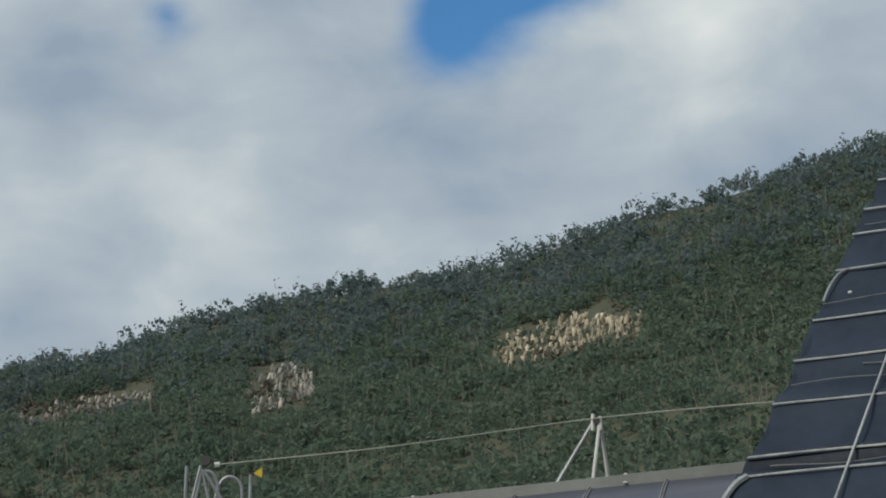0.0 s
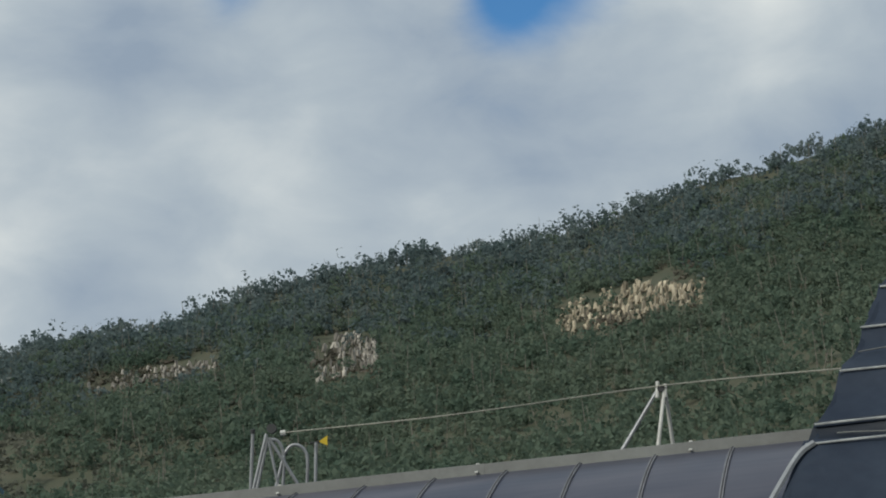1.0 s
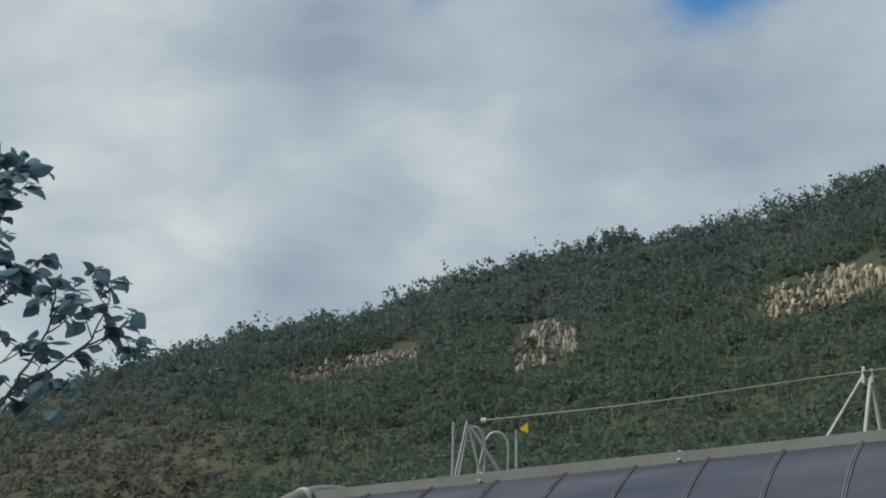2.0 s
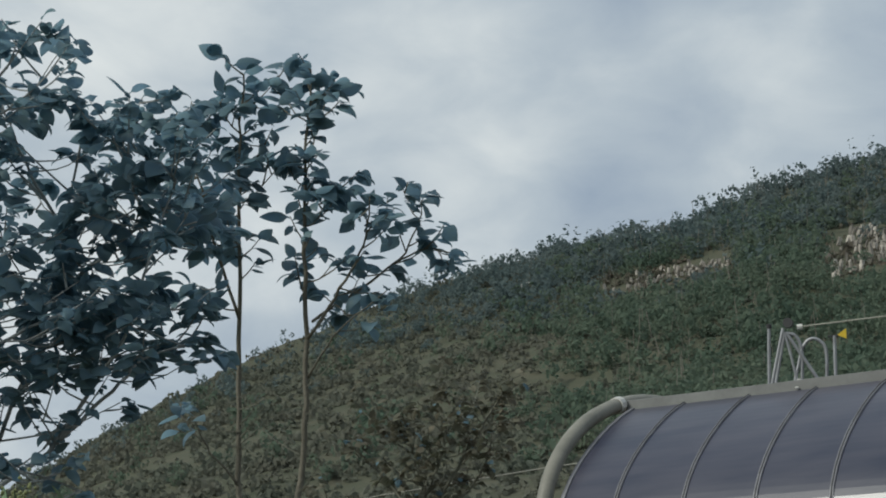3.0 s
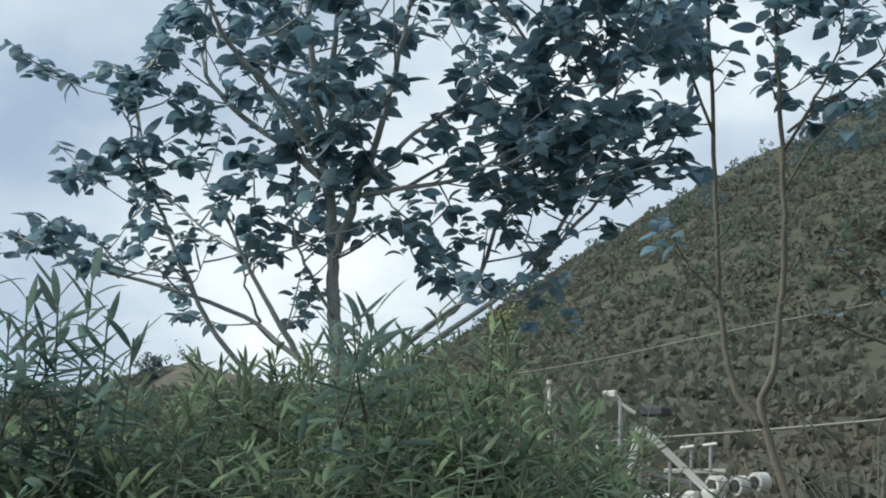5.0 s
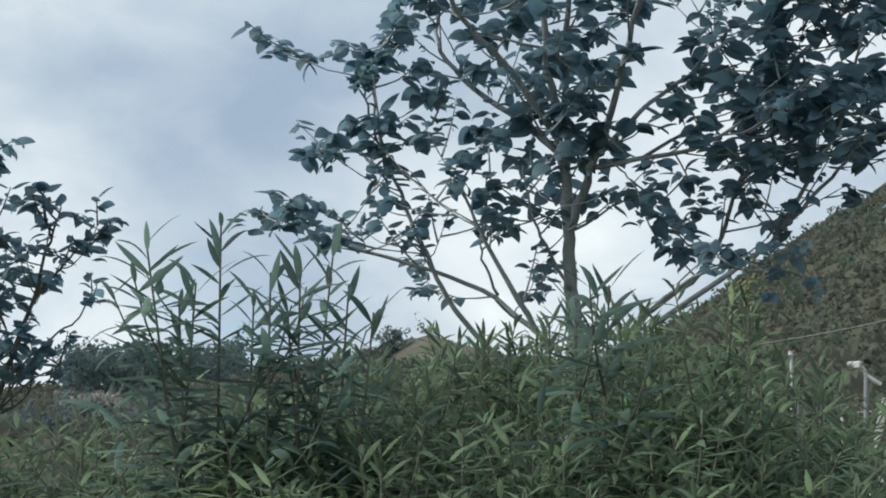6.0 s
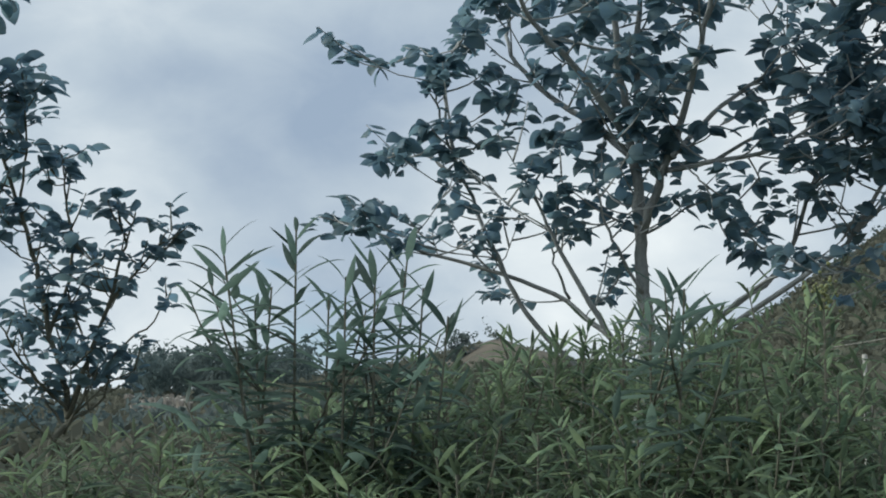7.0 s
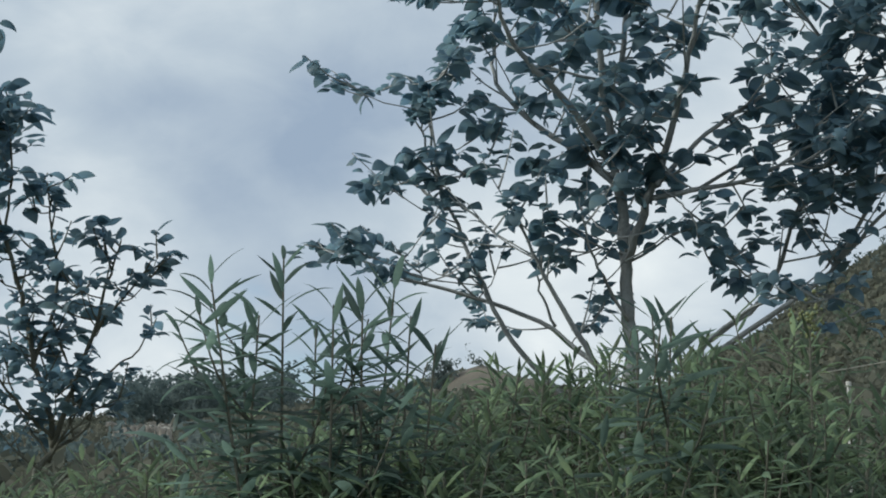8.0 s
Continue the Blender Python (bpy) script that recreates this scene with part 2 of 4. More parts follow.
def beam(a, b, w, h, bevel=0.008):
    """A square bar from a to b, w wide and h high."""
    a, b = Vector(a), Vector(b)
    d = b - a
    q = d.to_track_quat("X", "Z").to_matrix().to_4x4()
    return box(Matrix.Translation((a + b) / 2) @ q, (d.length, w, h), bevel)


# ---------------------------------------------------------------- terrain
# crest seen from the valley floor: compass angle, slope angle and distance of the ridge line
CREST = [(-180, 4, 300), (-120, 3, 260), (-75, 1.6, 240), (-62, 1.2, 230), (-57, 2.4, 230), (-53, 2.6, 230), (-47, 3.3, 240), (-44, 3.9, 240), (-41.5, 3.4, 240), (-38, 3.5, 250),
         (-34.6, 5.38, 255), (-31.5, 7.68, 260), (-28.7, 9.28, 268), (-26, 10.48, 275), (-22.5, 11.98, 285), (-18.7, 13.3, 295), (-15.4, 14.1, 300), (-10.9, 14.8, 305),
         (-8, 15.85, 310), (-3, 16.42, 310), (0.5, 17.05, 312), (5.3, 18.0, 315), (11, 19.05, 320), (17, 20.1, 325), (30, 19, 330), (60, 14, 330), (120, 6, 310), (180, 4, 300)]
CA, CE, CR = (np.array(c, float) for c in zip(*CREST))


def crest(az):
    return np.interp(az, CA, CE), np.interp(az, CA, CR)


def height(x, y):
    """Height of the ground."""
    r = math.hypot(x, y)
    if r < 1e-3:
        return 0.0
    e, top = crest(math.degrees(math.atan2(x, y)))
    u = (r - 34.0) / (top - 34.0)
    if u <= 0:
        z = 0.0
    elif u <= 1:
        z = top * math.tan(radians(e)) * u ** 1.55
        z += 1.6
        z -= 1.6 * max(0.0, 1 - u * 12)
    else:
        z = (top * math.tan(radians(e)) + 1.6) * max(0.0, 1 - (u - 1) * 0.45)
    if r > 30:
        k = min(1.0, (r - 30) / 60)
        z += k * 2.2 * noise.noise(Vector((x * 0.03, y * 0.03, 1.7))) + k * 0.8 * noise.noise(Vector((x * 0.11, y * 0.11, 4.1)))
    return z


radii = [0, 3, 6, 9, 12, 16, 20, 25, 30, 34, 37, 40, 44, 48] + list(np.arange(53, 345, 5.5)) + [360, 390, 430, 500, 620, 800, 1200, 2000, 3500]
angles = [a for a in np.arange(-180, -64, 4)] + list(np.arange(-64, 24, 0.9)) + list(np.arange(24, 180, 4))
verts = []
for r in radii:
    for a in angles:
        x, y = r * math.sin(radians(a)), r * math.cos(radians(a))
        verts.append((x, y, height(x, y) if r < 1000 else -2.0))
na = len(angles)
faces = [(i * na + j, i * na + (j + 1) % na, (i + 1) * na + (j + 1) % na, (i + 1) * na + j) for i in range(len(radii) - 1) for j in range(na)]
ground = tagged(new("ground", mesh_from("ground", verts, faces, M_GROUND, True)), "dry grassy hillside rising from the valley floor", "ground", kind="structure")


# ---------------------------------------------------------------- rock outcrops
def stone_mesh(seed, mat):
    r = random.Random(seed)
    bm = bmesh.new()
    bmesh.ops.create_cube(bm, size=1)
    bmesh.ops.subdivide_edges(bm, edges=bm.edges[:], cuts=1)
    for v in bm.verts:
        v.co += Vector([r.uniform(-0.17, 0.17) for _ in range(3)])
        v.co.x *= 1 - 0.35 * max(0, v.co.z)
    me = bpy.data.meshes.new("stone")
    bm.to_mesh(me)
    bm.free()
    me.materials.append(mat)
    return me


CLEAR = []        # bare ground round the outcrops: compass angles and distances
STONES = [stone_mesh(k, M_STONE) for k in range(6)]
GREY_STONES = [stone_mesh(k + 20, M_STONE_GREY) for k in range(6)]


def slope_point(az, el):
    """Where a line of sight from the valley floor meets the hill."""
    w = heading(az, el)
    for d in np.arange(40, 360, 1.0):
        p = w * d + Vector((0, 0, 1.6))
        if p.z < height(p.x, p.y):
            return p
    return w * 300


def outcrop(label, a0, a1, e0, e1, tilt, n, seed, shapes, lean=1.0, scale=1.0):
    """A broken cliff band: stones side by side and one above another on the slope."""
    r = random.Random(seed)
    mid = slope_point((a0 + a1) / 2, (e0 + e1) / 2)
    rock = thing("rock_outcrop", label, "rocks", "hillside rock outcrops", mid)
    far = slope_point((a0 + a1) / 2, e1).xy.length
    near_ = slope_point((a0 + a1) / 2, e0).xy.length
    CLEAR.append((a0 - 0.05, a1 + 0.05, near_ - 8, far + 1))
    for k in range(n):
        s, u = r.random() ** lean, r.random()
        el = e0 + (e1 - e0) * u * (0.35 + 0.65 * math.sin(math.pi * min(0.95, 0.1 + s)) ** 0.6) + tilt * (s - 0.5)
        p = slope_point(a0 + (a1 - a0) * s, el)
        size = Vector((r.uniform(0.18, 0.5), r.uniform(0.35, 0.8), r.uniform(0.5, 1.0) * r.uniform(0.8, 1.9))) * scale
        m = Matrix.Translation(p - mid + Vector((0, -0.8, 0.4))) @ pose(0, 0, 0, r.uniform(-14, 14), r.uniform(-10, 26), r.uniform(-40, 40)) @ Matrix.Diagonal((*size, 1))
        piece("stone", shapes[k % 6], rock, m)
    return rock


outcrop("pale yellowish broken cliff band in the forest", 2.4, 7.6, 14.15, 15.35, 0.8, 230, 1, STONES)
outcrop("small weathered grey cliff face in the forest", -6.2, -3.85, 12.85, 14.3, 0.7, 130, 2, GREY_STONES, 0.55)
outcrop("low broken line of pinkish grey rocks", -14.0, -9.3, 12.75, 13.3, 0.9, 90, 3, GREY_STONES, 0.8, 0.8)
outcrop("tan broken earth bank beyond the thicket", -56.4, -54.2, 1.7, 2.2, 0.1, 40, 4, GREY_STONES)

# ---------------------------------------------------------------- woods on the hill
rng = np.random.default_rng(5)


def clump(n, flat, spread):
    """Leaf sprays over the billows of an uneven crown of unit radius: quads as n x 4 x 3."""
    k = 7
    lobes = rng.normal(0, 0.45, (k, 3)) * (1, 1, flat * 0.8)
    size = rng.uniform(0.28, 0.55, k)
    which = rng.integers(0, k, n)
    way = rng.normal(0, 1, (n, 3)) + (0, 0, 0.35)
    way /= np.linalg.norm(way, axis=1)[:, None]
    c = lobes[which] + way * (size[which] * rng.uniform(0.7, 1.08, n))[:, None] * (1, 1, flat)
    c[:, 2] += 0.75 * flat
    nrm = way + rng.normal(0, 0.25, (n, 3))
    nrm /= np.linalg.norm(nrm, axis=1)[:, None]
    a = np.cross(nrm, rng.normal(0, 1, (n, 3)))
    a /= np.linalg.norm(a, axis=1)[:, None]
    b = np.cross(nrm, a)
    s = spread * rng.uniform(0.6, 1.5, (n, 1))
    w = s * rng.uniform(0.45, 0.9, (n, 1))
    return np.stack([c - a * s, c - b * w + nrm * 0.1 * s, c + a * s, c + b * w], 1)


def scatter(name, spots, sizes, shapes, mat, label):
    """All the crowns of one kind as one mesh."""
    quads = []
    for i, (p, s) in enumerate(zip(spots, sizes)):
        q = shapes[i % len(shapes)]
        t = rng.uniform(0, 6.28)
        c, d = math.cos(t), math.sin(t)
        turn = np.array([[c, d, 0], [-d, c, 0], [0, 0, rng.uniform(0.8, 1.3)]])
        quads.append((q @ turn) * s + p)
    v = np.concatenate(quads).reshape(-1, 3)
    return tagged(new(name, mesh_from(name, v, np.arange(len(v)).reshape(-1, 4), mat)), label, "trees", kind="stuff")


def spots_on_hill(n, a0, a1, u0, u1, keep):
    out = []
    while len(out) < n:
        a = rng.uniform(a0, a1)
        u = math.sqrt(rng.uniform(max(0, u0) ** 2, u1 * u1)) if u0 >= 0 else rng.uniform(u0, u1)
        top = crest(a)[1]
        r = 34 + u * (top - 34)
        x, y = r * math.sin(radians(a)), r * math.cos(radians(a))
        if any(c[0] < a < c[1] and c[2] < r < c[3] for c in CLEAR) and rng.random() < 0.95:
            continue
        if keep(a, u, x, y):
            out.append((x, y, height(x, y) - 0.2))
    return np.array(out)


def patchy(x, y, f, seed):
    return noise.noise(Vector((x * f, y * f, seed)))


TREES = [clump(64, 0.9, 0.145) for _ in range(10)]
SHRUBS = [clump(16, 0.6, 0.34) for _ in range(6)]
s = spots_on_hill(5600, -34, 19, 0.30, 1.0, lambda a, u, x, y: rng.random() < np.clip((a + 18) / 10, 0.02, 1) * np.clip((1.0 - u) / 0.2, 0, 1) * (0.75 + 0.7 * patchy(x, y, 0.02, 3.0)) and (u > 0.38 or a > -14))
scatter("hill_woods", s, rng.uniform(0.95, 1.6, len(s)) ** 1.6, TREES, M_WOODS, "dense dark green scrub forest covering the slope")
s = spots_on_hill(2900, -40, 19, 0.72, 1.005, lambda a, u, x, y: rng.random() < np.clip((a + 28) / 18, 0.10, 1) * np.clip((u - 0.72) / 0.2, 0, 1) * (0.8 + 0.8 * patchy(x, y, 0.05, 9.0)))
scatter("crest_woods", s, rng.uniform(0.8, 2.1, len(s)) ** 1.2 * np.clip((np.degrees(np.arctan2(s[:, 0], s[:, 1])) + 60) / 45, 0.5, 1), TREES, M_WOODS_HAZE, "uneven green trees along the ridge crest, tinted blue for haze")
s = spots_on_hill(19500, -64, 0, 0.02, 0.995, lambda a, u, x, y: rng.random() < np.clip((-4 - a) / 12, 0.05, 1) * (0.8 + patchy(x, y, 0.03, 8.0)))
scatter("hill_scrub", s, rng.uniform(0.4, 0.95, len(s)), SHRUBS, M_SCRUB, "low dry olive scrub on the grassy slope")

# brown half-dry bushes on the bare ground round the cliffs
s = np.array([slope_point(rng.normal(a, wa), rng.normal(e, we)) for a, wa, e, we, n in ((7.6, 0.9, 16.0, 0.35, 110), (5.0, 1.4, 14.2, 0.22, 110), (-5.6, 1.0, 13.3, 0.45, 150), (-11.7, 1.5, 12.8, 0.3, 190)) for _ in range(n)])
scatter("dry_bushes", s, rng.uniform(0.4, 1.0, len(s)), SHRUBS, M_RUST, "brown half-dry bushes round the cliffs")

# pale bare stems standing among the trees
s = spots_on_hill(800, -14, 18, 0.45, 1.0, lambda a, u, x, y: True)
v, f = [], []
for p in s:
    h, lean, w = rng.uniform(2.2, 4.8), rng.normal(0, 0.45, 2), rng.uniform(0.025, 0.06)
    k = len(v)
    for z, ww in ((0, w), (h, w * 0.5)):
        for dx, dy in ((-1, -1), (1, -1), (1, 1), (-1, 1)):
            v.append((p[0] + dx * ww + lean[0] * z / h, p[1] + dy * ww + lean[1] * z / h, p[2] + z))
    f += [(k + i, k + (i + 1) % 4, k + 4 + (i + 1) % 4, k + 4 + i) for i in range(4)]
tagged(new("bare_stems", mesh_from("bare_stems", v, f, M_PALEWOOD)), "thin pale dead stems among the hill trees", "trees", kind="stuff")

s = spots_on_hill(2600, -31, -8, -0.04, 0.16, lambda a, u, x, y: True)
scatter("foot_scrub", s, rng.uniform(0.18, 0.5, len(s)), SHRUBS, M_RUST, "low dry weeds at the foot of the hill")

# dark hedge between the thicket and the far ridge
s = np.array([(d * math.sin(radians(a)), d * math.cos(radians(a)), 0.3 + 2.4 * h) for a, d, h in zip(rng.uniform(-64, -45.5, 330), rng.uniform(62, 72, 330), rng.uniform(0, 1, 330))])
s[:, 2] *= 0.55 + 0.45 * np.array([patchy(x, y, 0.12, 5.0) + 0.5 for x, y, _ in s])
scatter("hedge", s, rng.uniform(0.7, 1.3, len(s)), TREES, M_WOODS_HAZE, "dark broken hedge on the valley floor")

s = np.array([(d * math.sin(radians(a)), d * math.cos(radians(a)), h) for a, d, h in zip(rng.uniform(-56.4, -50.5, 300), rng.uniform(180, 226, 300), rng.uniform(0, 3.6, 300))])
s[:, 2] += [height(x, y) for x, y, _ in s]
scatter("tree_belt", s, rng.uniform(1.1, 2.0, len(s)), TREES, M_WOODS_HAZE, "dark belt of low trees beyond the thicket")
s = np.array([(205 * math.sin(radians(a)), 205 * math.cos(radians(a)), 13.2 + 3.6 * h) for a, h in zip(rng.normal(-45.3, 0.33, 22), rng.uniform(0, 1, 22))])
scatter("ridge_bushes", s, rng.uniform(0.8, 1.5, len(s)), TREES, M_WOODS_HAZE, "small dark bushes on the far ridge")

# bare earth knoll on the far ridge
spot = heading(-43.4, 0) * 205
v, f = [], []
for i in range(13):
    for j in range(40):
        q, t = i / 12, 2 * math.pi * j / 40
        x, y = spot.x + 15 * q * math.cos(t), spot.y + 11 * q * math.sin(t)
        lump = 3.0 * max(0.0, 1 - q ** 3.0) ** 0.8 * (1 + 0.5 * noise.noise(Vector((x * 0.12, y * 0.12, 6.0))))
        v.append((x, y, height(x, y) + lump - 0.6 * q))
for i in range(12):
    f += [(i * 40 + j, (i + 1) * 40 + j, (i + 1) * 40 + (j + 1) % 40, i * 40 + (j + 1) % 40) for j in range(40)]
tagged(new("earth_knoll", mesh_from("earth_knoll", v, f, M_EARTH, True)), "bare tan earth knoll on the far ridge", "earth bank", kind="structure")
s = np.array([(spot.x + rng.normal(0, 9), spot.y + rng.normal(0, 6), 0) for _ in range(90)])
s[:, 2] = [height(x, y) + rng.uniform(0, 2.0) for x, y, _ in s]
scatter("knoll_scrub", s, rng.uniform(0.4, 1.1, len(s)), SHRUBS, M_SCRUB, "low scrub on the bare knoll")

# pale railing beside a path on the upper slope
rail = thing("path_railing", "pale horizontal railing beside a path on the slope", "railing", at=slope_point(-15.6, 12.9))
for k in range(5):
    part("post", bar((k * 2.0 - 4.6, k * 0.3, -1.5), (k * 2.0 - 4.6, k * 0.3, 1.0 + (0.9 if k == 4 else 0)), 0.07, 6), M_WHITE, rail)
part("top_rail", beam((-4.7, 0, 1.0), (3.5, 1.2, 1.15), 0.12, 0.14), M_WHITE, rail)



# ---------------------------------------------------------------- greenhouse
RIDGE_END, AXIS = Vector((-6.30, 30.52, 6.32)), Vector((0.961, -0.277, 0)).normalized()
FRONT = Vector((AXIS.y, -AXIS.x, 0)).normalized()      # from the ridge towards the near eave
HALF, RISE, BAY, BAYS = 4.40, 2.52, 1.205, 14
greenhouse = thing("greenhouse", "long arched greenhouse with smoky polycarbonate panels and grey ridge sheet", "greenhouse", at=(RIDGE_END.x, RIDGE_END.y, 0))
ORIGIN = Vector((RIDGE_END.x, RIDGE_END.y, 0))


FLAT = 0.20            # the panels run flatter than the round end pipe


def arch(s, a, lift=0.0, proud=False):
    """Point of the roof: s metres along the axis, a from 0 (near eave) to 180 degrees (far eave)."""
    c, d = math.cos(radians(a)), math.sin(radians(a))
    b = min(a, 180 - a)
    if not proud and 4 < b < 67:
        lift -= FLAT * math.sin(math.pi * (b - 4) / 63)
    return AXIS * s + FRONT * (HALF + lift) * c + Vector((0, 0, RIDGE_END.z - RISE + (RISE + lift) * d))


def arch_sheet(s0, s1, a0, a1, lift, thick, steps=12):
    bm = bmesh.new()
    grid = []
    for k in range(steps + 1):
        a = a0 + (a1 - a0) * k / steps
        grid.append([bm.verts.new(arch(s, a, l)) for s, l in ((s0, lift), (s1, lift), (s1, lift - thick), (s0, lift - thick))])
    for p, q in zip(grid, grid[1:]):
        for k in range(4):
            bm.faces.new((p[k], p[(k + 1) % 4], q[(k + 1) % 4], q[k]))
    bm.faces.new(grid[0][::-1])
    bm.faces.new(grid[-1])
    return bm


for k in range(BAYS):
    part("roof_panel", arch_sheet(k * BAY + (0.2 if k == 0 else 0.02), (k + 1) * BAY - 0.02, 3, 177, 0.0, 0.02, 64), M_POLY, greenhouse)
for k in range(1, BAYS + 1):
    rib = part("rib", arch_sheet(k * BAY - 0.03, k * BAY + 0.03, 2, 178, 0.03, 0.05, 24), M_RIB, greenhouse, "dull aluminium glazing bar")
    part("rib_groove", arch_sheet(k * BAY - 0.008, k * BAY + 0.008, 3, 177, 0.041, 0.01, 24), M_DARK, rib)
# end arch: a fat beige pipe, and the panel frame just inside it
part("end_pipe", tube(bmesh.new(), [arch(-0.02, a, 0.10, True) for a in range(0, 181, 6)], 0.13, 0.13, 12), M_PIPE, greenhouse, "thick beige arched end pipe", True)
part("end_frame", arch_sheet(0.17, 0.24, 0, 180, 0.03, 0.06, 24), M_RIB, greenhouse)
part("pipe_clamp", tube(bmesh.new(), [arch(-0.02, a, 0.10, True) for a in (64, 66)], 0.15, 0.15, 12), M_WHITE, greenhouse)
part("pipe_clamp", tube(bmesh.new(), [arch(-0.02, a, 0.10, True) for a in (4, 7)], 0.15, 0.15, 12), M_DARK, greenhouse)
# upright ridge boards along the shoulder, in lapped lengths
for k in range(5):
    s0, s1 = -0.05 + k * 3.45, -0.05 + (k + 1) * 3.45
    for a in (67, 113):
        up = Vector((0, 0, 0.05 + 0.004 * (k % 2)))
        part("ridge_board", beam(arch(s0, a) + up, arch(s1 + 0.03, a) + up, 0.10 + 0.008 * (k % 2), 0.19), M_RIDGE, greenhouse, "grey ridge board")
    part("ridge_bolt", box(Matrix.Translation(arch(s1 - 0.1, 65.6) + Vector((0, 0, 0.05))), (0.06, 0.04, 0.035), 0.01), M_WHITE, greenhouse)
    part("ridge_bolt", box(Matrix.Translation(arch(s1 - 0.1, 67) + Vector((0, 0, 0.155))), (0.06, 0.05, 0.03), 0.01), M_WHITE, greenhouse)
LONG = BAY * BAYS
part("eave_beam", beam(arch(-0.3, 0, 0.05) + Vector((0, 0, -0.06)), arch(LONG, 0, 0.05) + Vector((0, 0, -0.06)), 0.12, 0.18), M_WHITE, greenhouse, "cream eave beam")
part("eave_beam", beam(arch(-0.3, 180, 0.05) + Vector((0, 0, -0.06)), arch(LONG, 180, 0.05) + Vector((0, 0, -0.06)), 0.12, 0.18), M_WHITE, greenhouse, "cream eave beam")
EAVE = RIDGE_END.z - RISE
turn = math.degrees(math.atan2(AXIS.y, AXIS.x))
for side in (1, -1):
    for k in range(8):
        m = Matrix.Translation(AXIS * (LONG * (k / 7) * 0.985 - 0.1) + FRONT * HALF * side + Vector((0, 0, (EAVE - 0.15) / 2))) @ pose(0, 0, 0, 0, 0, turn)
        part("post", box(m, (0.14, 0.14, EAVE - 0.15), 0.012), M_RIDGE, greenhouse, "grey steel post")
    for row in range(10):
        z = EAVE - 0.34 - row * 0.36
        for k in range(4):
            w = LONG / 4 - 0.02
            m = Matrix.Translation(AXIS * (0.1 + LONG * (k + 0.5) / 4) + FRONT * (HALF - 0.03) * side + Vector((0, 0, z))) @ pose(0, 0, 0, 0, 0, turn)
            part("wall_board", box(m, (w, 0.04, 0.345), 0.01), M_WOODWALL, greenhouse)
m = Matrix.Translation(AXIS * 0.05 + Vector((0, 0, EAVE / 2))) @ pose(0, 0, 0, 0, 0, turn)
part("end_wall", box(m, (0.05, HALF * 2 - 0.2, EAVE - 0.1), 0), M_WOODWALL, greenhouse)

# ---------------------------------------------------------------- dark tarpaulin roof beside the greenhouse
shed = thing("tarpaulin_roof", "steep black tarpaulin roof held down by pale battens", "roof", at=(3.55, 19.30, 0))
S0 = Vector((3.55, 19.30, 0))
FOOT, HEAD = Vector((3.56, 19.67, 4.87)) - S0, Vector((6.65, 22.93, 9.65)) - S0
RAKE = HEAD - FOOT
OUT = AXIS.cross(RAKE).normalized()
if OUT.y > 0:
    OUT = -OUT


def roof_at(u, s, lift=0.0):
    """u: 0 at the lower edge, 1 near the top; s: metres along the eave."""
    return FOOT + RAKE * u + AXIS * s + OUT * lift


BATTENS = [0.02, 0.074, 0.227, 0.362, 0.495, 0.666, 0.797, 0.893, 1.013, 1.12, 1.25]
LAPS = random.Random(4)
for k, (u0, u1) in enumerate(zip([-0.35] + BATTENS, BATTENS)):
    bm = bmesh.new()
    n = 24
    for layer in (0.0, -0.03):
        for j in range(5):
            for i in range(n + 1):
                s, w = i / n * 7.0, j / 4
                edge = 0.05 * LAPS.uniform(-1, 1) if i == 0 else 0
                sag = -0.05 * math.sin(math.pi * w) + 0.035 * noise.noise(Vector((s * 0.9, k * 3.1 + w * 1.5, 2)))
                bm.verts.new(roof_at(u0 + (u1 - u0) * w + (0.012 if j == 4 else 0), s + edge, sag + layer + 0.05 + (0.02 if j == 4 else 0)))
    bm.verts.ensure_lookup_table()
    c = n + 1
    for j in range(4):
        for i in range(n):
            q = [j * c + i, j * c + i + 1, (j + 1) * c + i + 1, (j + 1) * c + i]
            bm.faces.new([bm.verts[x] for x in q])
            bm.faces.new([bm.verts[x + 5 * c] for x in q[::-1]])
    part("tarp_sheet", bm, M_TARP, shed, "creased black tarpaulin strip", True)
for u in BATTENS[:-1]:
    pts = [roof_at(u, s, 0.085 + 0.012 * math.sin(s * 2 + u * 9)) for s in np.linspace(0.0, 7.0, 20)]
    part("batten", tube(bmesh.new(), pts, 0.015, 0.015, 6), M_TIE, shed, "pale tie-down batten")
pts = [roof_at(u, 1.26 - 0.18 * u, 0.12) for u in np.linspace(-0.3, 0.39, 8)]
part("tie_rope", tube(bmesh.new(), pts, 0.016, 0.016, 6), M_TIE, shed, "pale diagonal tie rope")
# creases and a loose turned-up flap
for u, s0, s1 in ((0.29, 0.1, 3.0), (0.335, 0.9, 3.2), (0.56, 0.02, 3.0), (0.845, 0.1, 0.9), (0.045, 0.3, 3.0)):
    pts = [roof_at(u + 0.006 * math.sin(s * 3.1 + u * 20), s, 0.055) for s in np.linspace(s0, s1, 16)]
    part("crease", tube(bmesh.new(), pts, 0.008, 0.004, 5), M_RIDGE, shed, "pale creased fold")
part("flap_edge", tube(bmesh.new(), spline([roof_at(0.56, 0.02, 0.07), roof_at(0.60, 0.02, 0.09), roof_at(0.645, 0.06, 0.10), roof_at(0.666, 0.16, 0.09)], 10), 0.016, 0.016, 6), M_ALU, shed, "turned-up tarpaulin edge")
